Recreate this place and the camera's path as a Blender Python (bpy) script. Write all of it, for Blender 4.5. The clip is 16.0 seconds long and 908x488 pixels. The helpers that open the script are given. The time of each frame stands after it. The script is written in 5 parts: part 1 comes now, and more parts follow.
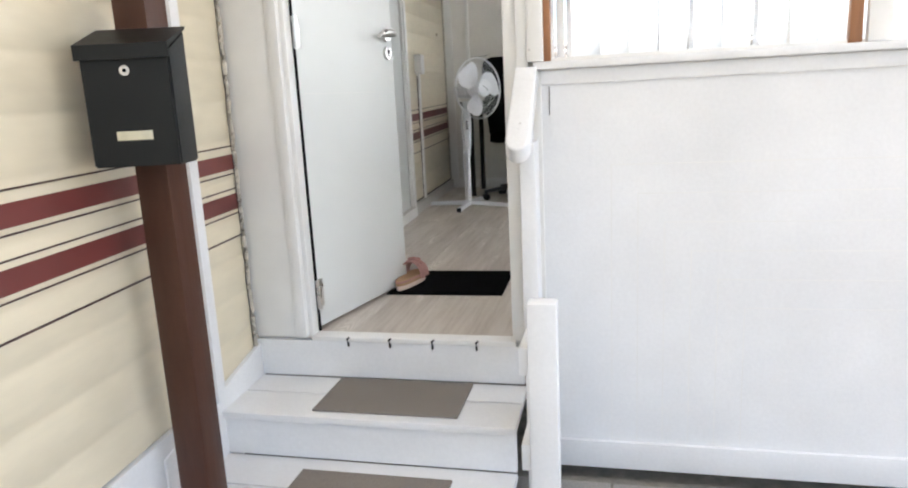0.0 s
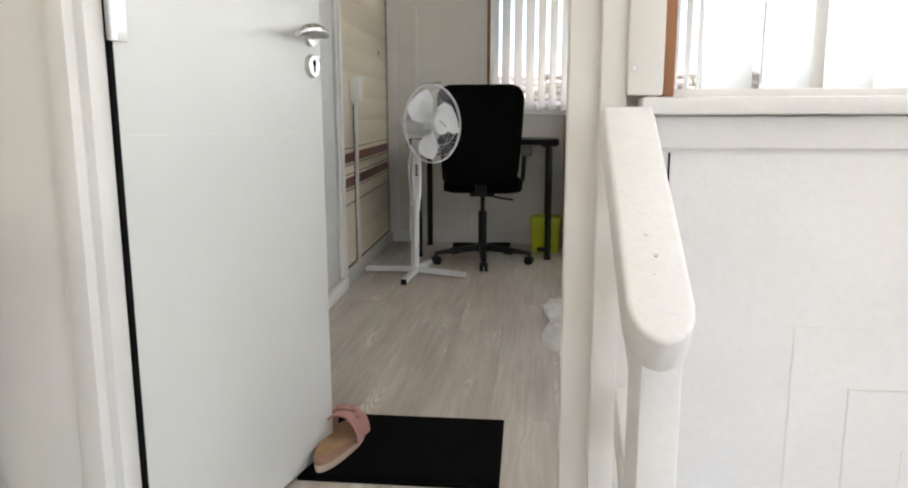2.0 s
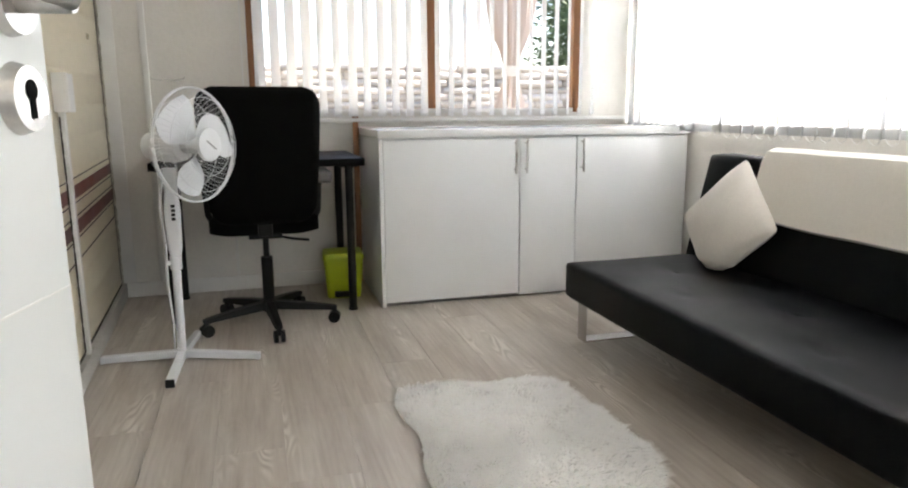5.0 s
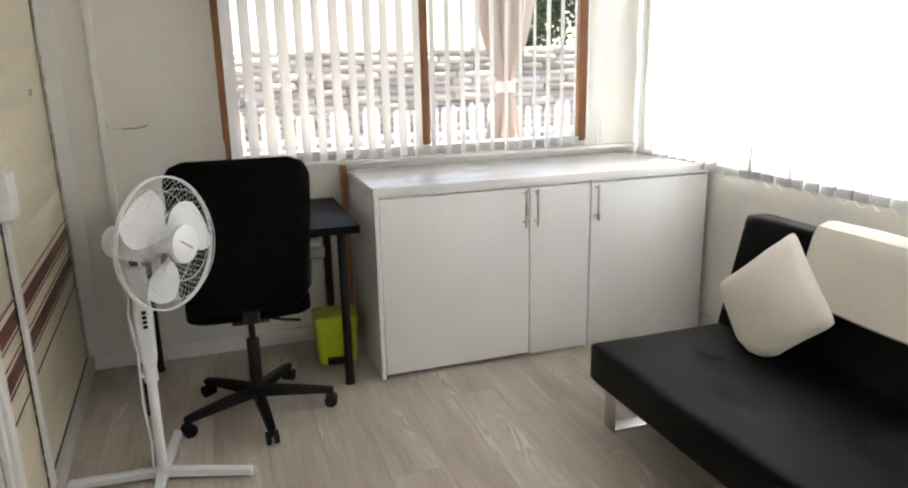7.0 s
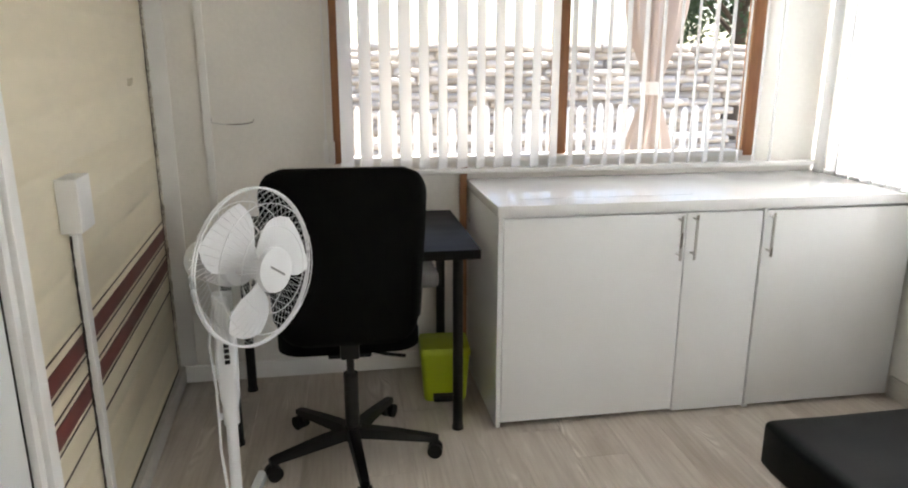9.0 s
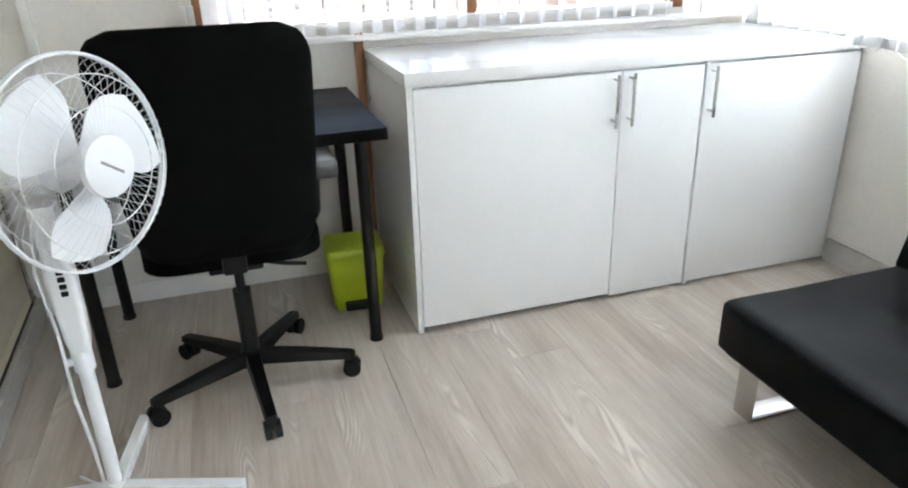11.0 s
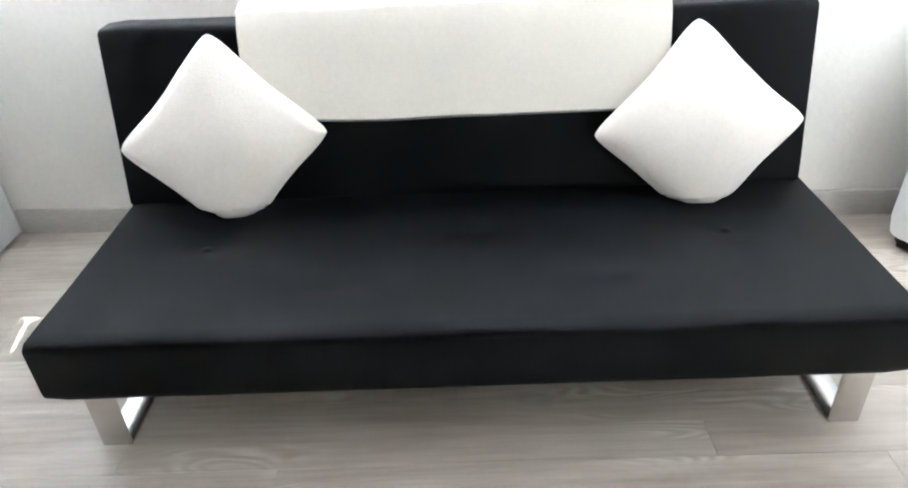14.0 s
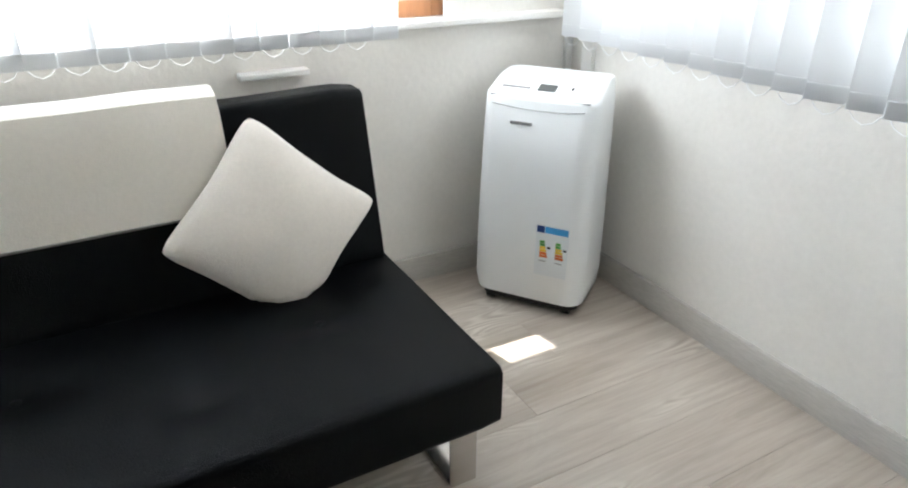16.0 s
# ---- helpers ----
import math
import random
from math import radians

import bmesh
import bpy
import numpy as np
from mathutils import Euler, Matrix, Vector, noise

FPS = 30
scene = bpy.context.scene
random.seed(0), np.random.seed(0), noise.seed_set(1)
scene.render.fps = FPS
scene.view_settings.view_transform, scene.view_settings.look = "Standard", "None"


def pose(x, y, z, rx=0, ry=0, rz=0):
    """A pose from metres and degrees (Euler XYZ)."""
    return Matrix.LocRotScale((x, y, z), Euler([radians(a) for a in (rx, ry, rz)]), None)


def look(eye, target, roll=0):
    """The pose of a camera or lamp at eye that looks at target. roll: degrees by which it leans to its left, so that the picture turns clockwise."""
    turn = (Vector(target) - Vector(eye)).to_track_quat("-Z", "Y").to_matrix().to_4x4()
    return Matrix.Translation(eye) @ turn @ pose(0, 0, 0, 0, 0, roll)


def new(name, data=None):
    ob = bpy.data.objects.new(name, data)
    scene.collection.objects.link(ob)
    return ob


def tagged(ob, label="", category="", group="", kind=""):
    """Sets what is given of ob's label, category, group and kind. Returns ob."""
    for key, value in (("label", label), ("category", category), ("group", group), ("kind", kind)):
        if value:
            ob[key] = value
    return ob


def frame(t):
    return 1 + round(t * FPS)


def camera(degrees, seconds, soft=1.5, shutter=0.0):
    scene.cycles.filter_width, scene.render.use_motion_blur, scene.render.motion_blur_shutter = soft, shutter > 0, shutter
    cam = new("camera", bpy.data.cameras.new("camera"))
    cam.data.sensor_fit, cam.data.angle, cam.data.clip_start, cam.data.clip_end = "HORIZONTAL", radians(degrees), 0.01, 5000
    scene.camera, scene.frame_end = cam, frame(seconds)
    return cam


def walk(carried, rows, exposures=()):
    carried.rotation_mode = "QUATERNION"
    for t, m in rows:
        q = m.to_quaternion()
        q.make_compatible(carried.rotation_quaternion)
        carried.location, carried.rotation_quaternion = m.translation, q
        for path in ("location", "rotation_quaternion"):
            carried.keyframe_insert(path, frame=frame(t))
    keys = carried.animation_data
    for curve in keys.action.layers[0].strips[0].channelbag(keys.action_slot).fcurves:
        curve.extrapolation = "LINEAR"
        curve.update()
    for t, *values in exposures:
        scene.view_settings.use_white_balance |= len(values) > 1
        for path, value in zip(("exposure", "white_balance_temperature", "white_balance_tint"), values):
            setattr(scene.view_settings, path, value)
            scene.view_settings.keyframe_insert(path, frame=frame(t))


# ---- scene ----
cam = camera(66.5, 16.0, soft=2.0)
EXPOSURE = 1.8
PATH = [
    (0, (0.629, 1.045, 0.758), (0.178, 2.95, 0.35), -2.9),
    (0.5, (0.452, 1.432, 0.772), (0.018, 3.347, 0.39), -1.1),
    (1, (0.341, 1.785, 0.79), (0.074, 3.717, 0.344), -0.9),
    (1.5, (0.306, 2.051, 0.8), (0.033, 3.999, 0.442), 1.2),
    (2, (0.278, 2.163, 0.815), (0.04, 4.12, 0.478), -0.1),
    (2.5, (0.21, 2.249, 0.817), (-0.019, 4.204, 0.467), -1.5),
    (3, (0.151, 2.327, 0.806), (-0.042, 4.274, 0.393), -0.2),
    (3.5, (0.077, 2.542, 0.814), (-0.084, 4.511, 0.502), -0.4),
    (4, (-0.016, 2.778, 0.834), (-0.037, 4.742, 0.459), -0.1),
    (4.5, (-0.085, 2.99, 0.904), (0.216, 4.927, 0.511), -2.3),
    (5, (-0.079, 3.156, 0.937), (0.462, 5.045, 0.561), -0.4),
    (7.5, (-0.102, 3.732, 1.369), (0.512, 5.567, 0.863), -1.2),
    (8, (-0.053, 3.875, 1.367), (0.32, 5.817, 1.071), -1.0),
    (8.5, (-0.046, 3.984, 1.351), (0.241, 5.94, 1.044), -0.5),
    (9, (-0.055, 4.073, 1.329), (0.259, 5.984, 0.828), 0.0),
    (11.5, (0.023, 4.544, 1.172), (0.756, 6.182, 0.289), -3.7),
    (12, (0.037, 4.679, 1.176), (1.147, 6.028, 0.203), -3.0),
    (12.5, (0.109, 4.798, 1.149), (1.483, 5.858, 0.156), -4.7),
    (13, (0.122, 4.853, 1.157), (1.667, 5.607, 0.135), -3.0),
    (13.5, (0.11, 4.879, 1.162), (1.746, 5.283, 0.085), -4.5),
    (14, (0.108, 4.86, 1.172), (1.802, 4.897, 0.108), -2.8),
    (14.5, (0.121, 4.801, 1.156), (1.812, 4.436, 0.153), -0.6),
    (15, (0.158, 4.74, 1.153), (1.766, 4.025, 0.201), 1.3),
    (15.5, (0.146, 4.71, 1.159), (1.72, 3.907, 0.222), -0.3),
    (16, (0.181, 4.637, 1.185), (1.743, 3.764, 0.291), 0.2),
]
EXPOSURES = [(0.0, 1.74, 6600, 11), (2.0, 1.6, 6900, 11), (3.5, 1.82, 6950, 11), (5.0, 2.0, 6900, 11), (7.5, 1.88, 7150, 11), (9.0, 1.92, 7050, 11), (11.5, 2.78, 6150, 8), (12.5, 2.85, 6100, 8), (14.0, 2.98, 6050, 9), (15.0, 2.4, 6150, 8), (16.0, 1.88, 6350, 8)]
walk(cam, [(t, look(eye, target, roll)) for t, eye, target, roll in PATH], EXPOSURES)

# ---- world, sun, exposure ----
world = bpy.data.worlds.new("world")
scene.world = world
world.use_nodes = True
wn = world.node_tree.nodes
wl = world.node_tree.links
sky = wn.new("ShaderNodeTexSky")
sky.sky_type = "NISHITA"
sky.sun_disc = False
SUN_ELEV, SUN_AZ = 63.0, 80.0     # azimuth from +y towards +x
sky.sun_elevation = radians(SUN_ELEV)
sky.sun_rotation = radians(SUN_AZ)
sky.air_density, sky.dust_density, sky.ozone_density = 1.0, 2.0, 1.0
wl.new(sky.outputs[0], wn["Background"].inputs[0])
wn["Background"].inputs[1].default_value = 0.15
sun_data = bpy.data.lights.new("sun", "SUN")
sun_data.energy, sun_data.angle, sun_data.color = 4.6, radians(0.55), (1.0, 0.95, 0.87)
sun = new("sun", sun_data)
sun_dir = Vector((math.sin(radians(SUN_AZ)) * math.cos(radians(SUN_ELEV)), math.cos(radians(SUN_AZ)) * math.cos(radians(SUN_ELEV)), math.sin(radians(SUN_ELEV))))
sun.matrix_world = look(sun_dir * 20, (0, 0, 0))
scene.view_settings.exposure = EXPOSURE


def sky_lamp(name, place, target, size_x, size_y, watts):
    """Daylight that enters through a window's opening."""
    d = bpy.data.lights.new(name, "AREA")
    d.shape, d.size, d.size_y, d.energy, d.color = "RECTANGLE", size_x, size_y, watts, (0.93, 0.97, 1.0)
    ob = new(name, d)
    ob.matrix_world = look(place, target)
    return ob


# daylight in the openings of the two blinded windows, between pane and blind
sky_lamp("daylight", (2.112, 5.28, 1.41), (0.0, 5.339, 1.41), 3.10, 1.00, 64)
sky_lamp("daylight", (1.19, 3.165, 1.40), (1.19, 6.0, 1.40), 1.40, 1.0, 6.5)


# ---- materials ----
def mat(name, colour, rough=0.5, metal=0.0, grain=0.0, grain_scale=40.0, bump=0.0, bump_scale=120.0, stain=0.0, stain_scale=3.0, spread=0.0, spec=0.5, coat=0.0, sheen=0.0, stretch=(1, 1, 1)):
    """A painted, plastic, metal or cloth surface with variation at two scales."""
    m = bpy.data.materials.new(name)
    m.use_nodes = True
    n, l = m.node_tree.nodes, m.node_tree.links
    b = n["Principled BSDF"]
    b.inputs["Roughness"].default_value = rough
    b.inputs["Metallic"].default_value = metal
    b.inputs["Specular IOR Level"].default_value = spec
    b.inputs["Coat Weight"].default_value = coat
    b.inputs["Sheen Weight"].default_value = sheen
    tc = n.new("ShaderNodeTexCoord")
    mp = n.new("ShaderNodeMapping")
    mp.inputs["Scale"].default_value = stretch
    l.new(tc.outputs["Object"], mp.inputs[0])
    base = n.new("ShaderNodeRGB")
    base.outputs[0].default_value = (*colour, 1)
    out = base.outputs[0]

    def vary(amount, scale, detail):
        nonlocal out
        t = n.new("ShaderNodeTexNoise")
        t.inputs["Scale"].default_value, t.inputs["Detail"].default_value = scale, detail
        l.new(mp.outputs[0], t.inputs["Vector"])
        r = n.new("ShaderNodeMapRange")
        r.inputs[1].default_value, r.inputs[2].default_value = 0.3, 0.7
        r.inputs[3].default_value, r.inputs[4].default_value = 1 - amount, 1 + amount * 0.4
        l.new(t.outputs[0], r.inputs[0])
        x = n.new("ShaderNodeVectorMath")
        x.operation = "SCALE"
        l.new(out, x.inputs[0])
        l.new(r.outputs[0], x.inputs["Scale"])
        out = x.outputs[0]
        return t

    if grain:
        vary(grain, grain_scale, 4)
    if stain:
        t = vary(stain, stain_scale, 5)
        r = n.new("ShaderNodeMapRange")
        r.inputs[3].default_value, r.inputs[4].default_value = max(0.02, rough - 0.08), min(1, rough + 0.1)
        l.new(t.outputs[0], r.inputs[0])
        l.new(r.outputs[0], b.inputs["Roughness"])
    if spread:
        oi = n.new("ShaderNodeObjectInfo")
        r = n.new("ShaderNodeMapRange")
        r.inputs[3].default_value, r.inputs[4].default_value = 1 - spread, 1 + spread
        l.new(oi.outputs["Random"], r.inputs[0])
        x = n.new("ShaderNodeVectorMath")
        x.operation = "SCALE"
        l.new(out, x.inputs[0])
        l.new(r.outputs[0], x.inputs["Scale"])
        out = x.outputs[0]
    l.new(out, b.inputs["Base Color"])
    if bump:
        t = n.new("ShaderNodeTexNoise")
        t.inputs["Scale"].default_value, t.inputs["Detail"].default_value = bump_scale, 3
        l.new(mp.outputs[0], t.inputs["Vector"])
        bp = n.new("ShaderNodeBump")
        bp.inputs["Strength"].default_value, bp.inputs["Distance"].default_value = bump, 0.004
        l.new(t.outputs[0], bp.inputs["Height"])
        l.new(bp.outputs[0], b.inputs["Normal"])
    return m


def laminate(name):
    """Pale oak laminate: long grain, cathedral figure, one tone a plank."""
    m = bpy.data.materials.new(name)
    m.use_nodes = True
    n, l = m.node_tree.nodes, m.node_tree.links
    b = n["Principled BSDF"]
    tc, oi = n.new("ShaderNodeTexCoord"), n.new("ShaderNodeObjectInfo")
    off = n.new("ShaderNodeVectorMath")
    off.operation = "MULTIPLY_ADD"
    l.new(oi.outputs["Random"], off.inputs[0])
    off.inputs[1].default_value = (13, 37, 5)
    l.new(tc.outputs["Object"], off.inputs[2])

    def stretched(scale):
        mp = n.new("ShaderNodeMapping")
        mp.inputs["Scale"].default_value = scale
        l.new(off.outputs[0], mp.inputs[0])
        return mp.outputs[0]

    warp = n.new("ShaderNodeTexNoise")
    warp.inputs["Scale"].default_value, warp.inputs["Detail"].default_value = 1.0, 2
    l.new(stretched((7, 1.3, 1)), warp.inputs["Vector"])
    rings = n.new("ShaderNodeMath")
    rings.operation = "MULTIPLY"
    rings.inputs[1].default_value = 150.0
    l.new(warp.outputs[0], rings.inputs[0])
    sn = n.new("ShaderNodeMath")
    sn.operation = "SINE"
    l.new(rings.outputs[0], sn.inputs[0])
    fine = n.new("ShaderNodeTexNoise")
    fine.inputs["Scale"].default_value, fine.inputs["Detail"].default_value = 1.0, 6
    l.new(stretched((70, 3.5, 1)), fine.inputs["Vector"])
    soft = n.new("ShaderNodeTexNoise")
    soft.inputs["Scale"].default_value, soft.inputs["Detail"].default_value = 1.0, 3
    l.new(stretched((9, 1.6, 1)), soft.inputs["Vector"])
    # the figure shows in places only
    mask = n.new("ShaderNodeMapRange")
    mask.inputs[1].default_value, mask.inputs[2].default_value = 0.57, 0.68
    mask.inputs[3].default_value, mask.inputs[4].default_value = 0.010, 0.17
    l.new(soft.outputs[0], mask.inputs[0])
    fig = n.new("ShaderNodeMath")
    fig.operation = "MULTIPLY"
    l.new(sn.outputs[0], fig.inputs[0])
    l.new(mask.outputs[0], fig.inputs[1])
    a1 = n.new("ShaderNodeMath")
    a1.operation = "MULTIPLY_ADD"
    a1.inputs[1].default_value = 0.32
    l.new(fine.outputs[0], a1.inputs[0])
    l.new(fig.outputs[0], a1.inputs[2])
    a2 = n.new("ShaderNodeMath")
    a2.operation = "MULTIPLY_ADD"
    a2.inputs[1].default_value = 0.55
    l.new(soft.outputs[0], a2.inputs[0])
    l.new(a1.outputs[0], a2.inputs[2])
    a3 = n.new("ShaderNodeMath")
    a3.operation = "MULTIPLY_ADD"
    a3.inputs[1].default_value = 0.035
    l.new(oi.outputs["Random"], a3.inputs[0])
    l.new(a2.outputs[0], a3.inputs[2])
    ramp = n.new("ShaderNodeValToRGB")
    ramp.color_ramp.elements[0].position, ramp.color_ramp.elements[0].color = 0.20, (0.30, 0.24, 0.19, 1)
    ramp.color_ramp.elements[1].position, ramp.color_ramp.elements[1].color = 0.68, (0.65, 0.595, 0.53, 1)
    l.new(a3.outputs[0], ramp.inputs[0])
    l.new(ramp.outputs[0], b.inputs["Base Color"])
    rr = n.new("ShaderNodeMapRange")
    rr.inputs[3].default_value, rr.inputs[4].default_value = 0.42, 0.28
    l.new(fine.outputs[0], rr.inputs[0])
    l.new(rr.outputs[0], b.inputs["Roughness"])
    bp = n.new("ShaderNodeBump")
    bp.inputs["Strength"].default_value, bp.inputs["Distance"].default_value = 0.12, 0.002
    l.new(fine.outputs[0], bp.inputs["Height"])
    l.new(bp.outputs[0], b.inputs["Normal"])
    return m


def glass_mat(name):
    m = bpy.data.materials.new(name)
    m.use_nodes = True
    b = m.node_tree.nodes["Principled BSDF"]
    b.inputs["Base Color"].default_value = (1, 1, 1, 1)
    b.inputs["Roughness"].default_value = 0.01
    b.inputs["Transmission Weight"].default_value = 1.0
    b.inputs["IOR"].default_value = 1.02
    return m


def cloth_mat(name, colour, through_share=0.4, weave=900.0):
    """Thin cloth that lets light through."""
    m = bpy.data.materials.new(name)
    m.use_nodes = True
    n, l = m.node_tree.nodes, m.node_tree.links
    b = n["Principled BSDF"]
    b.inputs["Base Color"].default_value = (*colour, 1)
    b.inputs["Roughness"].default_value = 0.8
    b.inputs["Specular IOR Level"].default_value = 0.2
    tr = n.new("ShaderNodeBsdfTranslucent")
    tr.inputs[0].default_value = (*colour, 1)
    mix = n.new("ShaderNodeMixShader")
    mix.inputs[0].default_value = through_share
    l.new(b.outputs[0], mix.inputs[1])
    l.new(tr.outputs[0], mix.inputs[2])
    l.new(mix.outputs[0], n["Material Output"].inputs[0])
    tc, t, bp = n.new("ShaderNodeTexCoord"), n.new("ShaderNodeTexNoise"), n.new("ShaderNodeBump")
    t.inputs["Scale"].default_value = weave
    bp.inputs["Strength"].default_value, bp.inputs["Distance"].default_value = 0.15, 0.001
    l.new(tc.outputs["Object"], t.inputs["Vector"])
    l.new(t.outputs[0], bp.inputs["Height"])
    l.new(bp.outputs[0], b.inputs["Normal"])
    return m


WALL = mat("wall paint", (0.80, 0.775, 0.73), 0.6, stain=0.07, stain_scale=2.5, grain=0.03, grain_scale=60, bump=0.25, bump_scale=45)
CEIL = mat("ceiling paint", (0.82, 0.80, 0.77), 0.7, stain=0.04, bump=0.1)
WHITE_OUT = mat("exterior white paint", (0.80, 0.80, 0.80), 0.45, stain=0.06, stain_scale=4, grain=0.03, grain_scale=90, bump=0.12, bump_scale=160)
WHITE_TRIM = mat("white trim paint", (0.80, 0.79, 0.765), 0.38, stain=0.06, stain_scale=6, bump=0.06, bump_scale=200)
DOOR_WHITE = mat("white door laminate", (0.72, 0.735, 0.72), 0.35, stain=0.04, stain_scale=2, bump=0.03, bump_scale=300)
CREAM = mat("cream caravan panel", (0.73, 0.65, 0.49), 0.30, stain=0.09, stain_scale=2.2, grain=0.05, grain_scale=30, bump=0.15, bump_scale=16, stretch=(1, 0.25, 1))
MAROON = mat("maroon stripe", (0.16, 0.035, 0.03), 0.4, stain=0.15, stain_scale=8)
LINE = mat("dark line", (0.06, 0.03, 0.025), 0.5)
SEALANT = mat("aged sealant", (0.62, 0.57, 0.49), 0.6, stain=0.35, stain_scale=25, bump=0.5, bump_scale=90)
GRIME = mat("dark joint", (0.07, 0.055, 0.045), 0.8, stain=0.3, stain_scale=30)
BROWN_POST = mat("brown painted post", (0.075, 0.030, 0.018), 0.42, spec=0.3, stain=0.2, stain_scale=5, grain=0.12, grain_scale=60, bump=0.2, bump_scale=50, stretch=(1, 1, 0.15))
MAILBOX = mat("black enamel", (0.007, 0.008, 0.008), 0.45, spec=0.3, stain=0.2, stain_scale=10, bump=0.08, bump_scale=400)
BRASS = mat("pale name plate", (0.62, 0.58, 0.44), 0.35, metal=0.3, stain=0.15, stain_scale=30)
STEEL = mat("brushed steel", (0.62, 0.61, 0.59), 0.28, metal=1.0, grain=0.1, grain_scale=200, stain=0.08, stain_scale=10)
CHROME = mat("chrome", (0.60, 0.58, 0.56), 0.22, metal=1.0, stain=0.05, stain_scale=20)
# real seals and clips, and flat black for the shade in keyholes and gaps
BLACK_GAP = mat("black rubber seal and gap shade", (0.004, 0.004, 0.004), 0.8, spec=0.1, stain=0.3, stain_scale=30)
FLOOR = laminate("pale oak laminate")
JOINT = mat("floor joint", (0.46, 0.42, 0.375), 0.8, stain=0.2)
SKIRT = mat("grey oak skirting", (0.56, 0.535, 0.50), 0.45, grain=0.12, grain_scale=30, stretch=(1, 1, 8))
TAUPE = mat("taupe carpet tread", (0.27, 0.235, 0.205), 0.95, grain=0.25, grain_scale=400, stain=0.12, bump=0.6, bump_scale=600)
DOORMAT = mat("black doormat", (0.0035, 0.0032, 0.0032), 0.95, spec=0.05, grain=0.4, grain_scale=300, bump=0.9, bump_scale=500)
LEATHER = mat("black leatherette", (0.0022, 0.0027, 0.0037), 0.44, spec=0.10, grain=0.2, grain_scale=90, stain=0.2, stain_scale=4, bump=0.35, bump_scale=350)
MESH_BLACK = mat("black chair fabric", (0.003, 0.003, 0.0032), 0.9, grain=0.3, grain_scale=500, bump=0.5, bump_scale=700, spec=0.08)
BLACK_PLASTIC = mat("black plastic", (0.007, 0.0065, 0.0065), 0.45, spec=0.3, stain=0.2, stain_scale=12, bump=0.1, bump_scale=300)
ARM_GREY = mat("dark grey plastic", (0.10, 0.10, 0.10), 0.5, stain=0.1)
GREY_PLASTIC = mat("grey plastic", (0.25, 0.25, 0.25), 0.45, stain=0.1)
DESK_TOP = mat("black-brown desk veneer", (0.006, 0.005, 0.0048), 0.5, spec=0.08, grain=0.35, grain_scale=60, stain=0.15, stretch=(0.3, 4, 4))
FAN_WHITE = mat("white fan plastic", (0.78, 0.79, 0.81), 0.35, stain=0.03, stain_scale=12)
LIME = mat("lime plastic", (0.42, 0.52, 0.015), 0.4, stain=0.08, stain_scale=10)
CAB_WHITE = mat("white melamine", (0.80, 0.81, 0.815), 0.30, stain=0.03, stain_scale=3)
CAB_TOP = mat("glossy white top", (0.80, 0.80, 0.80), 0.13, stain=0.04, stain_scale=4)
PILLOW = mat("cream chenille", (0.82, 0.765, 0.70), 0.95, grain=0.04, grain_scale=120, stain=0.05, stain_scale=9, bump=0.42, bump_scale=300, sheen=0.4, spec=0.2)
BLANKET = mat("cream fleece", (0.80, 0.755, 0.68), 0.95, grain=0.03, grain_scale=90, bump=0.18, bump_scale=220, sheen=0.4, spec=0.2)
GREYTRIM = mat("grey blanket edge", (0.45, 0.43, 0.42), 0.9, bump=0.3)
WOOL = cloth_mat("white sheep wool", (0.93, 0.92, 0.90), 0.5)
FUR = mat("white sheepskin", (0.90, 0.885, 0.86), 0.9, sheen=0.3, spec=0.2, grain=0.08, grain_scale=30)
AC_WHITE = mat("white appliance plastic", (0.78, 0.80, 0.81), 0.38, stain=0.02, stain_scale=6)
SCREEN = mat("dark display", (0.10, 0.11, 0.11), 0.2)
PAPER = mat("label paper", (0.70, 0.74, 0.77), 0.4, stain=0.02)
BLUE = mat("label blue", (0.05, 0.30, 0.62), 0.4)
NAVY = mat("label navy", (0.02, 0.05, 0.18), 0.4)
GREEN_L = mat("label green", (0.12, 0.45, 0.10), 0.4)
YELLOW_L = mat("label yellow", (0.8, 0.55, 0.05), 0.4)
RED_L = mat("label red", (0.70, 0.16, 0.04), 0.4)
WOOD = mat("orange brown window wood", (0.34, 0.145, 0.058), 0.4, grain=0.25, grain_scale=50, stain=0.15, stain_scale=6, bump=0.15, bump_scale=80, stretch=(1, 1, 0.12))
SHUTTER = mat("brown roller shutter", (0.36, 0.15, 0.055), 0.45, stain=0.12, stain_scale=5)
GLASS = glass_mat("window glass")
# one cloth in two tones, light painted in: brighter at the back window, darker elsewhere
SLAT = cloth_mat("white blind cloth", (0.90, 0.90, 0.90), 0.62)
SLAT_DARK = cloth_mat("white blind cloth, darker copy", (0.78, 0.79, 0.80), 0.38)
AWNING = cloth_mat("pale canopy cloth", (0.83, 0.82, 0.80), 0.46, 300)
CURTAIN = cloth_mat("taupe curtain", (0.64, 0.57, 0.53), 0.25, 500)
BEAD = mat("white bead chain", (0.8, 0.8, 0.8), 0.4)
SANDAL_PINK = mat("pink suede", (0.42, 0.215, 0.19), 0.85, grain=0.15, grain_scale=120, bump=0.4)
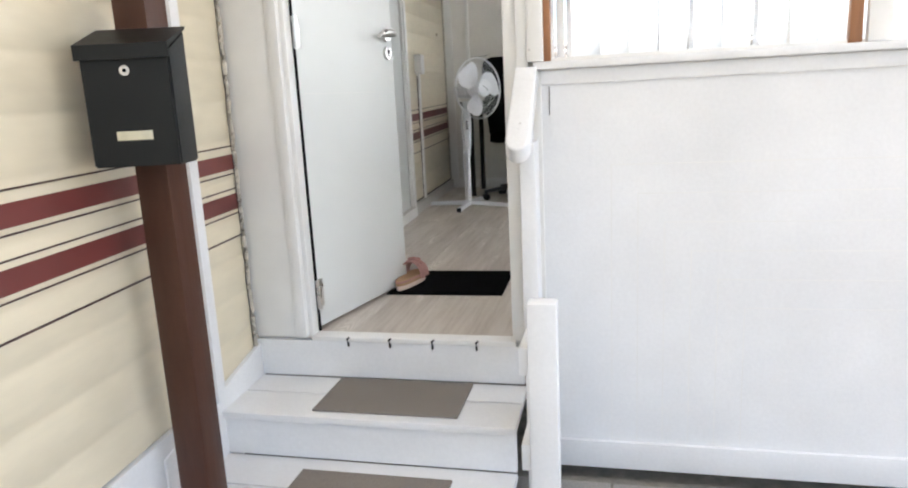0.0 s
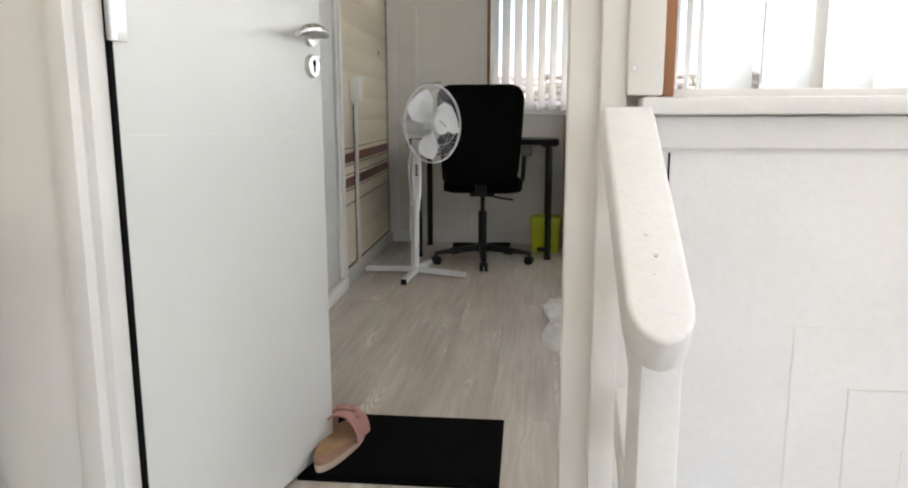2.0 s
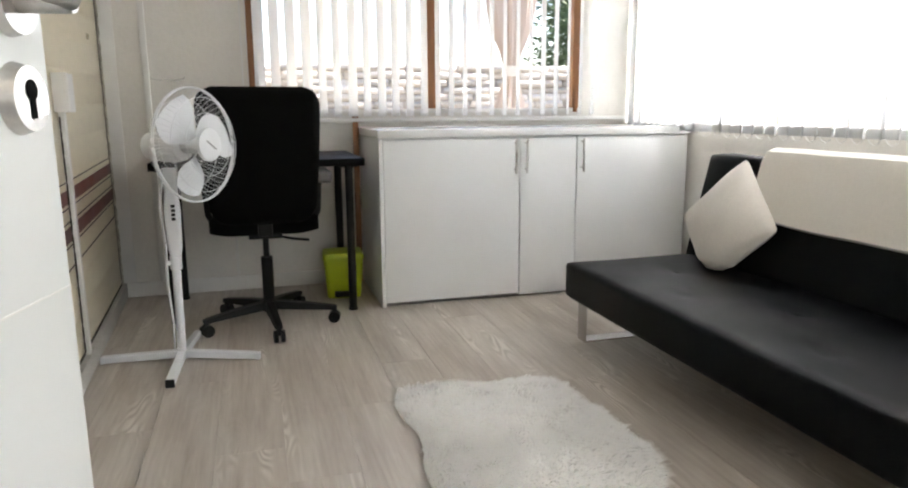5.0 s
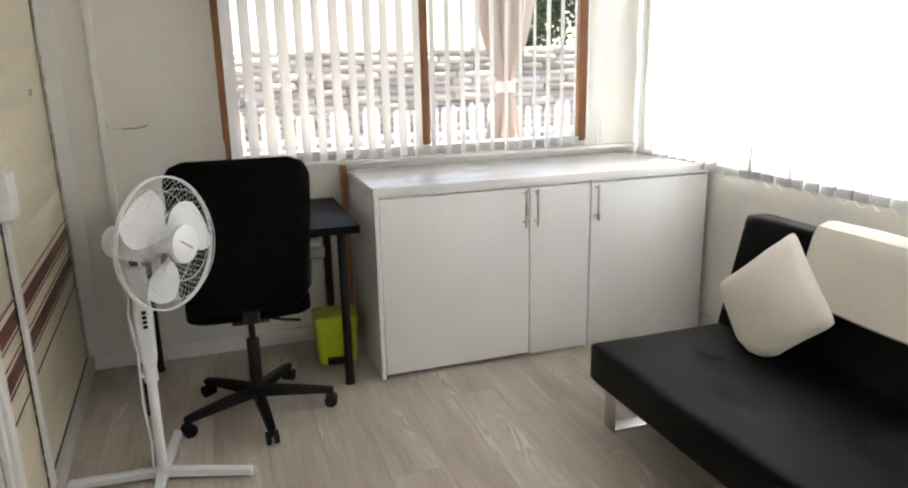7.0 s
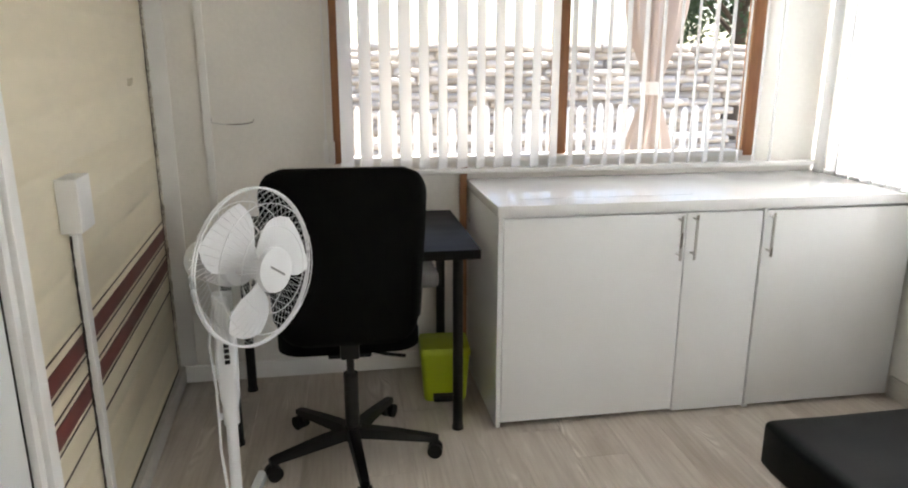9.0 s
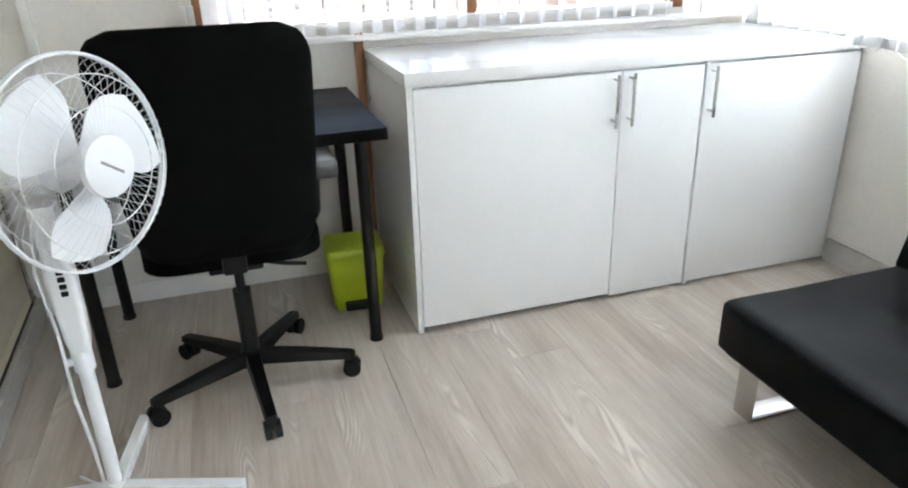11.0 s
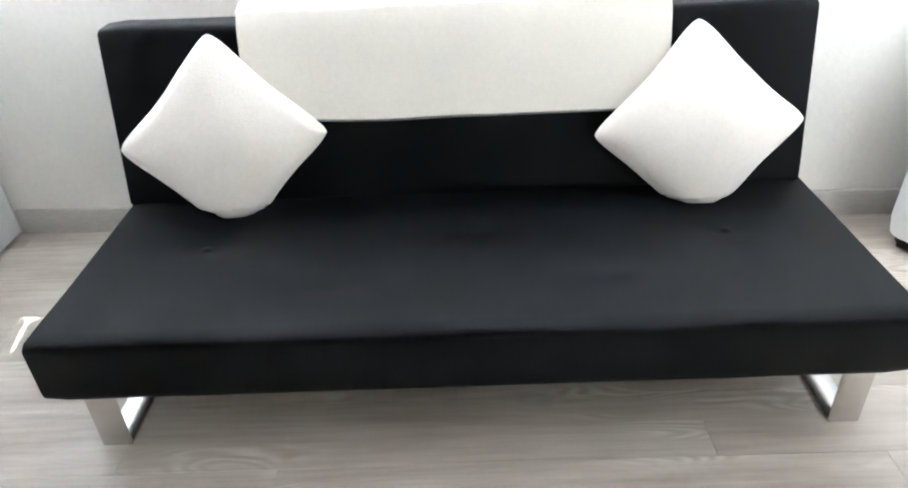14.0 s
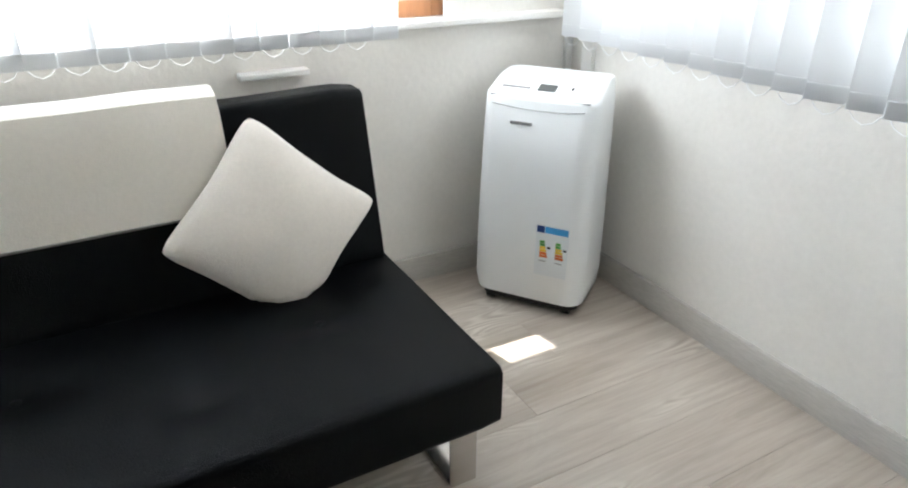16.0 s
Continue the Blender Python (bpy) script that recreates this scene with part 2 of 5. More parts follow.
SANDAL_TAN = mat("tan footbed", (0.40, 0.235, 0.12), 0.75, grain=0.15, grain_scale=80, stain=0.25, stain_scale=20)
SANDAL_SOLE = mat("pale sole", (0.62, 0.48, 0.41), 0.7, stain=0.15, stain_scale=30)
PAVE = mat("grey paving slab", (0.32, 0.30, 0.275), 0.85, grain=0.2, grain_scale=120, stain=0.15, spread=0.08, bump=0.5, bump_scale=140)
GROUND = mat("gravelly ground", (0.24, 0.22, 0.19), 0.95, grain=0.3, grain_scale=25, stain=0.2, stain_scale=0.7, bump=0.6)
STONE = mat("pale field stone", (0.60, 0.55, 0.50), 0.85, grain=0.3, grain_scale=30, spread=0.3, bump=0.5, bump_scale=60)
GAP_FILL = mat("pale gap filler", (0.50, 0.46, 0.42), 0.95, grain=0.2, grain_scale=40)
FOLIAGE = mat("green leaves", (0.05, 0.09, 0.035), 0.6, grain=0.3, grain_scale=8)
BARK = mat("bark", (0.10, 0.075, 0.055), 0.9, grain=0.3, bump=0.7, bump_scale=40)


# ---- builders ----
def box(bm, x0, x1, y0, y1, z0, z1, bevel=0.0, segs=2, m=None):
    r = bmesh.ops.create_cube(bm, size=1.0)
    vs = r["verts"]
    for v in vs:
        v.co = Vector((x0 + (v.co.x + 0.5) * (x1 - x0), y0 + (v.co.y + 0.5) * (y1 - y0), z0 + (v.co.z + 0.5) * (z1 - z0)))
    if bevel:
        es = list({e for v in vs for e in v.link_edges})
        r2 = bmesh.ops.bevel(bm, geom=es, offset=bevel, segments=segs, profile=0.6, affect="EDGES", clamp_overlap=True)
        vs = list({v for f in r2["faces"] for v in f.verts} | {v for v in vs if v.is_valid})
    if m is not None:
        for v in vs:
            v.co = m @ v.co
    return vs


def rod(bm, p0, p1, r0, r1=None, n=12, cap=True):
    p0, p1 = Vector(p0), Vector(p1)
    d = p1 - p0
    m = Matrix.Translation((p0 + p1) / 2) @ d.to_track_quat("Z", "Y").to_matrix().to_4x4()
    return bmesh.ops.create_cone(bm, cap_ends=cap, segments=n, radius1=r0, radius2=r0 if r1 is None else r1, depth=d.length, matrix=m)["verts"]


def tube(bm, pts, r, n=6, closed=False):
    """A round wire along points."""
    pts = [Vector(p) for p in pts]
    k = len(pts)
    rings = []
    for i, p in enumerate(pts):
        a = pts[(i - 1) % k] if closed or i else p
        b = pts[(i + 1) % k] if closed or i < k - 1 else p
        q = (b - a).to_track_quat("Z", "Y")
        rings.append([bm.verts.new(p + q @ Vector((r * math.cos(2 * math.pi * j / n), r * math.sin(2 * math.pi * j / n), 0))) for j in range(n)])
    for i in range(k if closed else k - 1):
        a, b = rings[i], rings[(i + 1) % k]
        for j in range(n):
            bm.faces.new((a[j], a[(j + 1) % n], b[(j + 1) % n], b[j]))
    if not closed:
        bm.faces.new(rings[0][::-1])
        bm.faces.new(rings[-1])


def loft(bm, rings, cap=True):
    vs = [[bm.verts.new(p) for p in r] for r in rings]
    n = len(vs[0])
    for a, b in zip(vs, vs[1:]):
        for j in range(n):
            bm.faces.new((a[j], a[(j + 1) % n], b[(j + 1) % n], b[j]))
    if cap:
        bm.faces.new(vs[0][::-1])
        bm.faces.new(vs[-1])
    return [v for r in vs for v in r]


def round_rect(cx, cy, w, d, r, n=5):
    """Points of a rounded rectangle in the plan."""
    out = []
    for sx, sy, a0 in ((1, 1, 0), (-1, 1, 90), (-1, -1, 180), (1, -1, 270)):
        for i in range(n + 1):
            a = radians(a0 + 90 * i / n)
            out.append((cx + sx * (w / 2 - r) + r * math.cos(a), cy + sy * (d / 2 - r) + r * math.sin(a)))
    return out


def mesh_of(name, bm, material, smooth=True):
    bmesh.ops.recalc_face_normals(bm, faces=bm.faces[:])
    me = bpy.data.meshes.new(name)
    bm.to_mesh(me)
    bm.free()
    me.materials.append(material)
    if smooth:
        me.polygons.foreach_set("use_smooth", [True] * len(me.polygons))
        me.set_sharp_from_angle(angle=radians(38))
    return me


def part(name, bm, material, parent, label="", smooth=True):
    ob = new(name, mesh_of(name, bm, material, smooth))
    ob.parent = parent
    if label:
        ob["label"] = label
    return ob


def thing(name, label, category, group="", at=None):
    ob = new(name)
    ob.empty_display_size = 0.1
    if at is not None:
        ob.matrix_world = at
    return tagged(ob, label, category, group)


def structure(name, bm, material, label="", category="", smooth=True):
    return tagged(new(name, mesh_of(name, bm, material, smooth)), label, category, kind="structure")


def B():
    return bmesh.new()


# ---- plan ----
FRONT_OUT, FRONT_IN = 3.12, 3.145      # the room's front wall
BACK_IN, BACK_OUT = 6.98, 7.06
RIGHT_IN, RIGHT_OUT = 2.07, 2.15
CEIL_Z = 2.12
GROUND_Z = -0.43
# the right wall stands a little askew
EAST = Matrix.Translation((RIGHT_IN, 3.4, 0)) @ Matrix.Rotation(-math.atan(0.028), 4, "Z") @ Matrix.Translation((-RIGHT_IN, -3.4, 0))
NORTH_END = 2.27      # where the back wall and the floor end
DOOR_L, DOOR_R, DOOR_TOP = -0.375, 0.327, 1.98
WIN_Z0, WIN_Z1 = 0.93, 1.95           # back window
WIN_X0, WIN_X1 = -0.08, 1.800
RW_Y0, RW_Y1 = 3.61, 6.88             # right window
FW_X0, FW_X1 = 0.43, 1.95             # front window


def caravan_x(y):
    return -0.52 - 0.05 * (y - 2.0)


# the caravan's side stands a little askew
CAR = Matrix.Translation((-0.52, 2.0, 0)) @ Matrix.Rotation(math.atan(0.05), 4, "Z")   # local y runs along the wall, local x out of it


# ---- setting: floor and ground ----
bm = B()
box(bm, -0.95, NORTH_END, FRONT_OUT + 0.004, BACK_OUT, -0.06, -0.008)
floor = structure("floor", bm, JOINT, "pale oak laminate floor", "floor")
bm = B()
bmesh.ops.create_grid(bm, x_segments=8, y_segments=8, size=400)
bmesh.ops.translate(bm, verts=bm.verts[:], vec=(0, 0, GROUND_Z - 0.03))
structure("ground", bm, GROUND, "grey gravelly ground", "ground")

# ---- setting: walls ----
bm = B()
box(bm, DOOR_L - 0.26, DOOR_L, FRONT_OUT, FRONT_IN, -0.06, CEIL_Z)
box(bm, DOOR_L, DOOR_R, FRONT_OUT, FRONT_IN, DOOR_TOP, CEIL_Z)
box(bm, DOOR_R, FW_X0, FRONT_OUT, FRONT_IN, -0.06, CEIL_Z)
box(bm, FW_X0, FW_X1, FRONT_OUT, FRONT_IN, -0.06, 0.84)
box(bm, FW_X0, FW_X1, FRONT_OUT, FRONT_IN, 1.95, CEIL_Z)
box(bm, FW_X1, RIGHT_OUT, FRONT_OUT, FRONT_IN, -0.06, CEIL_Z)
wall_south = structure("wall_south", bm, WALL, "off-white painted wall with door and window openings", "wall", False)
bm = B()
box(bm, -0.95, WIN_X0, BACK_IN, BACK_OUT, -0.06, CEIL_Z)
box(bm, WIN_X0, WIN_X1, BACK_IN, BACK_OUT, -0.06, WIN_Z0)
box(bm, WIN_X0, WIN_X1, BACK_IN, BACK_OUT, WIN_Z1 + 0.03, CEIL_Z)
box(bm, WIN_X1, NORTH_END, BACK_IN, BACK_OUT, -0.06, CEIL_Z)
structure("wall_north", bm, WALL, "off-white painted wall under a wide window", "wall", False)
bm = B()
box(bm, RIGHT_IN, RIGHT_OUT, FRONT_IN, RW_Y0, -0.06, CEIL_Z)
box(bm, RIGHT_IN, RIGHT_OUT, RW_Y0, RW_Y1, -0.06, 0.87)
box(bm, RIGHT_IN, RIGHT_OUT, RW_Y0, RW_Y1, 1.95, CEIL_Z)
box(bm, RIGHT_IN, RIGHT_OUT, RW_Y1, BACK_IN, -0.06, CEIL_Z)
structure("wall_east", bm, WALL, "off-white painted wall with a wide window", "wall", False).matrix_world = EAST
# runs past the east wall as an unseen eave, added to trim the sun
bm = B()
box(bm, -0.90, 2.58, FRONT_OUT, BACK_OUT, CEIL_Z, CEIL_Z + 0.08)
structure("ceiling", bm, CEIL, "plain white ceiling with an unseen eave", "ceiling", False)

bm = B()
box(bm, -0.70, 3.6, -1.6, 3.70, 2.38, 2.40)
structure("canopy", bm, AWNING, "pale canopy over the entrance", "canopy", False)

# caravan side wall: ribbed cream panels in one long sheet
bm = B()
prof = []
z = -0.09
while z < 2.6:
    prof += [(0.0, z), (0.0, z + 0.100), (-0.0022, z + 0.106), (-0.0022, z + 0.118)]
    z += 0.124
ys = [-6.0 + 0.5 * i for i in range(31)]
rows_v = [[bm.verts.new((x, y, zz + 0.02 * y)) for x, zz in prof] for y in ys]
back_v = [[bm.verts.new((-0.06, y, zz + 0.02 * y)) for zz in (prof[0][1], prof[-1][1])] for y in ys]
for i in range(len(ys) - 1):
    for j in range(len(prof) - 1):
        bm.faces.new((rows_v[i][j], rows_v[i + 1][j], rows_v[i + 1][j + 1], rows_v[i][j + 1]))
    bm.faces.new((back_v[i][0], back_v[i + 1][0], back_v[i + 1][1], back_v[i][1]))
for r, bk in ((rows_v[0], back_v[0]), (rows_v[-1], back_v[-1])):
    bm.faces.new(r + bk[::-1])
wall_west = structure("wall_west", bm, CREAM, "cream ribbed caravan side with maroon stripes", "wall")
wall_west.matrix_world = CAR


def along(bm, y0, y1, z0, z1, x0, x1, slope=0.02):
    """A strip on the caravan's side that follows its tilt."""
    vs = box(bm, x0, x1, y0, y1, z0, z1)
    for v in vs:
        v.co.z += slope * v.co.y


STRIPE_Z = 0.600    # top of the upper stripe at local y 0
DOOR_Y0, DOOR_Y1 = 2.30, 3.50     # the caravan's own door, local y
for span in ((-6.0, DOOR_Y0), (DOOR_Y1, 5.0)):
    for za, zb, mm in ((0, -0.048, MAROON), (-0.126, -0.176, MAROON), (0.028, 0.024, LINE), (-0.060, -0.064, LINE), (-0.108, -0.112, LINE), (-0.188, -0.192, LINE), (-0.262, -0.267, LINE)):
        bm = B()
        along(bm, span[0], span[1], STRIPE_Z + zb, STRIPE_Z + za, -0.002, 0.0022)
        part("stripe", bm, mm, wall_west, "maroon stripe" if mm is MAROON else "thin dark line")
bm = B()
along(bm, -6.0, 1.12, -0.36, -0.10, -0.05, 0.012, 0.03)
part("skirt_board", bm, WHITE_OUT, wall_west, "white skirt board")
bm = B()
box(bm, -0.01, 0.022, 1.16, 5.0, 0.0, 0.075, 0.004)
part("skirt_board", bm, SKIRT, wall_west, "greyish skirting")
bm = B()
box(bm, -0.001, 0.004, 1.2, 5.0, 0.078, 0.086)
part("joint", bm, GRIME, wall_west, "dark open joint")

# the caravan's door with its white frame, shut
bm = B()
for y0, y1, x1 in ((DOOR_Y0, DOOR_Y0 + 0.05, 0.03), (DOOR_Y1 - 0.05, DOOR_Y1, 0.03), (DOOR_Y1 - 0.085, DOOR_Y1 - 0.055, 0.02), (DOOR_Y0 + 0.055, DOOR_Y0 + 0.085, 0.02)):
    box(bm, -0.02, x1, y0, y1, 0.03, 2.05, 0.005)
box(bm, -0.02, 0.03, DOOR_Y0, DOOR_Y1, 2.05, 2.10, 0.005)
box(bm, -0.02, 0.032, DOOR_Y0, DOOR_Y1, 0.0, 0.06, 0.005)
door_2 = structure("door_2", bm, WHITE_TRIM, "white framed caravan door, shut", "door")
door_2.matrix_world = CAR
bm = B()
box(bm, -0.02, 0.010, DOOR_Y0 + 0.10, DOOR_Y1 - 0.10, 0.06, 2.04, 0.008)
part("door_leaf", bm, DOOR_WHITE, door_2)
bm = B()
box(bm, -0.02, 0.006, DOOR_Y1 - 0.099, DOOR_Y1 - 0.087, 0.06, 2.04)
part("seal", bm, BLACK_GAP, door_2)

# wavy sealant where the caravan meets the front wall, outside and inside
for y_at, sgn in ((1.085, -1), (4.93, -1)):
    bm = B()
    tube(bm, [(0.006 + 0.003 * noise.noise((zz * 30, y_at, 0)), y_at + 0.008 * noise.noise((zz * 18, y_at, 5)), zz) for zz in [-0.05 + 0.02 * i for i in range(108)]], 0.0075, 5)
    part("sealant", bm, SEALANT, wall_west, "uneven aged sealant")
    bm = B()
    tube(bm, [(0.003, y_at - 0.010 + 0.006 * noise.noise((zz * 14, y_at, 9)), zz) for zz in [-0.05 + 0.02 * i for i in range(108)]], 0.0013, 4)
    part("crack", bm, GRIME, wall_west, "dark crack along the sealant")
bm = B()
box(bm, 0.0, 0.035, 0.765, 0.810, -0.10, 2.5, 0.004)
batten = structure("trim", bm, WHITE_OUT, "white upright batten on the caravan", "trim")
batten.matrix_world = CAR

# exterior cladding of the front wall
bm = B()
box(bm, 0.425, RIGHT_OUT, FRONT_OUT - 0.020, FRONT_OUT, -0.33, 0.83)
cladding = structure("cladding", bm, WHITE_OUT, "white painted outside wall panel", "wall")
bm = B()
box(bm, 0.44, RIGHT_OUT, FRONT_OUT - 0.032, FRONT_OUT - 0.018, -0.405, -0.315, 0.004)
part("bottom_board", bm, WHITE_OUT, cladding)
bm = B()
box(bm, 0.405, RIGHT_OUT, FRONT_OUT - 0.055, FRONT_OUT + 0.03, 0.828, 0.850, 0.006)
part("ledge", bm, WHITE_OUT, cladding)
bm = B()
box(bm, 0.425, RIGHT_OUT, FRONT_OUT - 0.03, FRONT_OUT - 0.018, 0.785, 0.826, 0.003)
part("top_board", bm, WHITE_OUT, cladding)
bm = B()
for i in range(6):
    a = 0.62 + 0.075 * i
    t_ = 0.55 - 0.085 * i
    w_ = 0.0022
    box(bm, a, a + w_, FRONT_OUT - 0.0207, FRONT_OUT - 0.019, -0.31, t_)
    box(bm, a, RIGHT_OUT, FRONT_OUT - 0.0207, FRONT_OUT - 0.019, t_, t_ + w_)
part("panel_line", bm, WHITE_TRIM, cladding, "faint stepped relief lines")
bm = B()
for i in range(2):
    box(bm, 0.444 + 0.002, 0.448, FRONT_OUT - 0.0225, FRONT_OUT - 0.018, 0.70, 0.78)
part("crack", bm, GRIME, cladding)

# door casing outside and jambs
bm = B()
box(bm, -0.574, -0.405, FRONT_OUT - 0.022, FRONT_OUT, 0.0, CEIL_Z, 0.003)
box(bm, -0.408, -0.378, FRONT_OUT - 0.034, FRONT_IN + 0.01, 0.0, CEIL_Z, 0.004)
box(bm, -0.420, -0.404, FRONT_OUT - 0.028, FRONT_OUT, 0.0, CEIL_Z, 0.003)
box(bm, -0.380, -0.362, FRONT_OUT - 0.012, FRONT_OUT + 0.034, 0.0, DOOR_TOP, 0.003)
casing = structure("door_frame", bm, WHITE_TRIM, "white painted door casing", "door frame")
bm = B()
box(bm, DOOR_R - 0.012, DOOR_R + 0.030, FRONT_OUT - 0.012, FRONT_IN + 0.015, 0.0, DOOR_TOP, 0.004)
box(bm, DOOR_R + 0.028, DOOR_R + 0.062, FRONT_OUT - 0.030, FRONT_OUT + 0.01, -0.14, CEIL_Z, 0.004)
box(bm, DOOR_R + 0.060, 0.432, FRONT_OUT - 0.042, FRONT_OUT + 0.01, 0.852, CEIL_Z, 0.004)
box(bm, DOOR_R + 0.060, 0.425, FRONT_OUT - 0.028, FRONT_OUT + 0.01, -0.42, 0.826, 0.004)
part("jamb", bm, WHITE_TRIM, casing)
bm = B()
box(bm, -0.377, -0.358, FRONT_OUT + 0.035, FRONT_OUT + 0.046, 0.0, DOOR_TOP)
part("seal", bm, BLACK_GAP, casing, "black door seal")
bm = B()
for xx, zz in ((0.395, 0.885), (0.41, 1.2)):
    rod(bm, (xx, FRONT_OUT - 0.045, zz), (xx, FRONT_OUT - 0.02, zz), 0.0035, n=8)
part("nail", bm, STEEL, casing)

# the room's skirting
bm = B()
box(bm, DOOR_R + 0.03, RIGHT_IN, FRONT_IN, FRONT_IN + 0.014, 0.0, 0.09, 0.002)
structure("baseboard", bm, SKIRT, "greyish oak skirting", "skirting")
bm = B()
box(bm, RIGHT_IN - 0.014, RIGHT_IN, FRONT_IN + 0.016, 6.375, 0.0, 0.09, 0.002)
structure("baseboard", bm, SKIRT, "greyish oak skirting", "skirting").matrix_world = EAST
bm = B()
box(bm, -0.76, 0.47, BACK_IN - 0.014, BACK_IN, 0.0, 0.075, 0.002)
box(bm, -0.585, -0.555, BACK_IN - 0.016, BACK_IN, 0.075, CEIL_Z, 0.004)
box(bm, -0.20, -0.185, BACK_IN - 0.006, BACK_IN, 0.075, 0.72, 0.002)
box(bm, -0.80, -0.70, BACK_IN - 0.008, BACK_IN, 0.075, CEIL_Z, 0.002)
structure("trim", bm, WHITE_TRIM, "white wall trim and skirting", "trim")
bm = B()
box(bm, 0.445, 0.475, BACK_IN - 0.03, BACK_IN, 0.0, 0.92, 0.003)
structure("trim", bm, WOOD, "brown wooden upright strip below the window", "trim")
bm = B()
box(bm, 1.925, 1.975, FRONT_IN, FRONT_IN + 0.018, 0.09, CEIL_Z, 0.003)
box(bm, 2.045, 2.07, FRONT_IN, FRONT_IN + 0.025, 0.09, CEIL_Z, 0.003)
structure("trim", bm, WHITE_TRIM, "white upright trim in the corner", "trim")

# threshold and steps
bm = B()
box(bm, -0.362, DOOR_R, FRONT_OUT - 0.03, FRONT_OUT + 0.03, -0.012, 0.004, 0.003)
structure("threshold", bm, WHITE_TRIM, "worn white door threshold", "threshold")


# ---- setting: windows ----
def window(name, label):
    return tagged(new(name), label, "window", kind="structure")


window_1 = window("window_1", "wide brown wooden window with two panes")
for x0, x1, z0, z1 in ((WIN_X0, WIN_X0 + 0.055, WIN_Z0, WIN_Z1), (WIN_X1 - 0.055, WIN_X1, WIN_Z0, WIN_Z1), (0.850, 0.914, WIN_Z0 + 0.025, WIN_Z1 - 0.055), (WIN_X0 + 0.055, WIN_X1 - 0.055, WIN_Z1 - 0.055, WIN_Z1)):
    bm = B()
    box(bm, x0, x1, BACK_IN - 0.006, BACK_IN + 0.044, z0, z1, 0.004)
    part("window_frame", bm, WOOD, window_1)
bm = B()
box(bm, WIN_X0 + 0.055, WIN_X1 - 0.055, BACK_IN - 0.02, BACK_OUT - 0.01, WIN_Z0, WIN_Z0 + 0.024, 0.003)
part("window_frame", bm, WHITE_TRIM, window_1, "white lower rail")
for x0, x1 in ((WIN_X0 + 0.056, 0.849), (0.915, WIN_X1 - 0.056)):
    bm = B()
    box(bm, x0, x1, BACK_IN + 0.02, BACK_IN + 0.026, WIN_Z0 + 0.025, WIN_Z1 - 0.056)
    p = part("pane", bm, GLASS, window_1)
    p.visible_shadow = False
    bm = B()
    z = 1.730
    while z < WIN_Z1 - 0.05:
        box(bm, x0, x1, BACK_IN + 0.045, BACK_IN + 0.060, z, z + 0.0265, 0.006)
        z += 0.026
    box(bm, x0, x1, BACK_IN + 0.050, BACK_IN + 0.056, 1.735, WIN_Z1 + 0.02)
    part("roller_shutter", bm, SHUTTER, window_1, "half-lowered brown slatted shutter")
bm = B()
box(bm, -0.13, 2.10, BACK_IN - 0.055, BACK_IN, 0.885, 0.905, 0.004)
part("window_sill", bm, WHITE_TRIM, window_1)

window_2 = window("window_2", "wide window in a brown wooden frame")
window_2.matrix_world = EAST
for y0, y1, z0, z1 in ((RW_Y0, RW_Y0 + 0.040, 0.87, 1.95), (RW_Y1 - 0.05, RW_Y1, 0.87, 1.95), (5.22, 5.28, 0.92, 1.90), (RW_Y0 + 0.04, RW_Y1 - 0.05, 0.87, 0.92), (RW_Y0 + 0.04, RW_Y1 - 0.05, 1.90, 1.95)):
    bm = B()
    box(bm, RIGHT_IN + 0.015, RIGHT_OUT - 0.01, y0, y1, z0, z1, 0.004)
    part("window_frame", bm, WOOD, window_2)
for y0, y1 in ((RW_Y0 + 0.041, 5.219), (5.281, RW_Y1 - 0.051)):
    bm = B()
    box(bm, RIGHT_IN + 0.04, RIGHT_IN + 0.046, y0, y1, 0.921, 1.899)
    p = part("pane", bm, GLASS, window_2)
    p.visible_shadow = False
bm = B()
box(bm, RIGHT_IN - 0.05, RIGHT_IN + 0.014, 3.20, 6.92, 0.848, 0.868, 0.004)
part("window_sill", bm, WHITE_TRIM, window_2)

window_3 = window("window_3", "wide window beside the door in brown wood")
for x0, x1, z0, z1 in ((FW_X0, FW_X0 + 0.022, 0.852, 1.95), (FW_X1 - 0.03, FW_X1, 0.852, 1.95), (1.23, 1.262, 0.852, 1.95), (FW_X0 + 0.022, FW_X1 - 0.03, 1.92, 1.95)):
    bm = B()
    box(bm, x0, x1, FRONT_OUT - 0.006, FRONT_IN - 0.004, z0, z1, 0.003)
    part("window_frame", bm, WOOD, window_3)
bm = B()
box(bm, FW_X0 + 0.022, FW_X1 - 0.03, FRONT_OUT + 0.008, FRONT_IN - 0.004, 0.842, 0.862, 0.003)
part("window_frame", bm, WHITE_TRIM, window_3, "white lower rail")
for x0, x1 in ((FW_X0 + 0.023, 1.229), (1.263, FW_X1 - 0.031)):
    bm = B()
    box(bm, x0, x1, FRONT_OUT + 0.018, FRONT_OUT + 0.023, 0.863, 1.919)
    p = part("pane", bm, GLASS, window_3)
    p.visible_shadow = False
bm = B()
box(bm, 1.272, 1.330, FRONT_OUT - 0.012, FRONT_OUT + 0.012, 0.852, 1.95, 0.003)
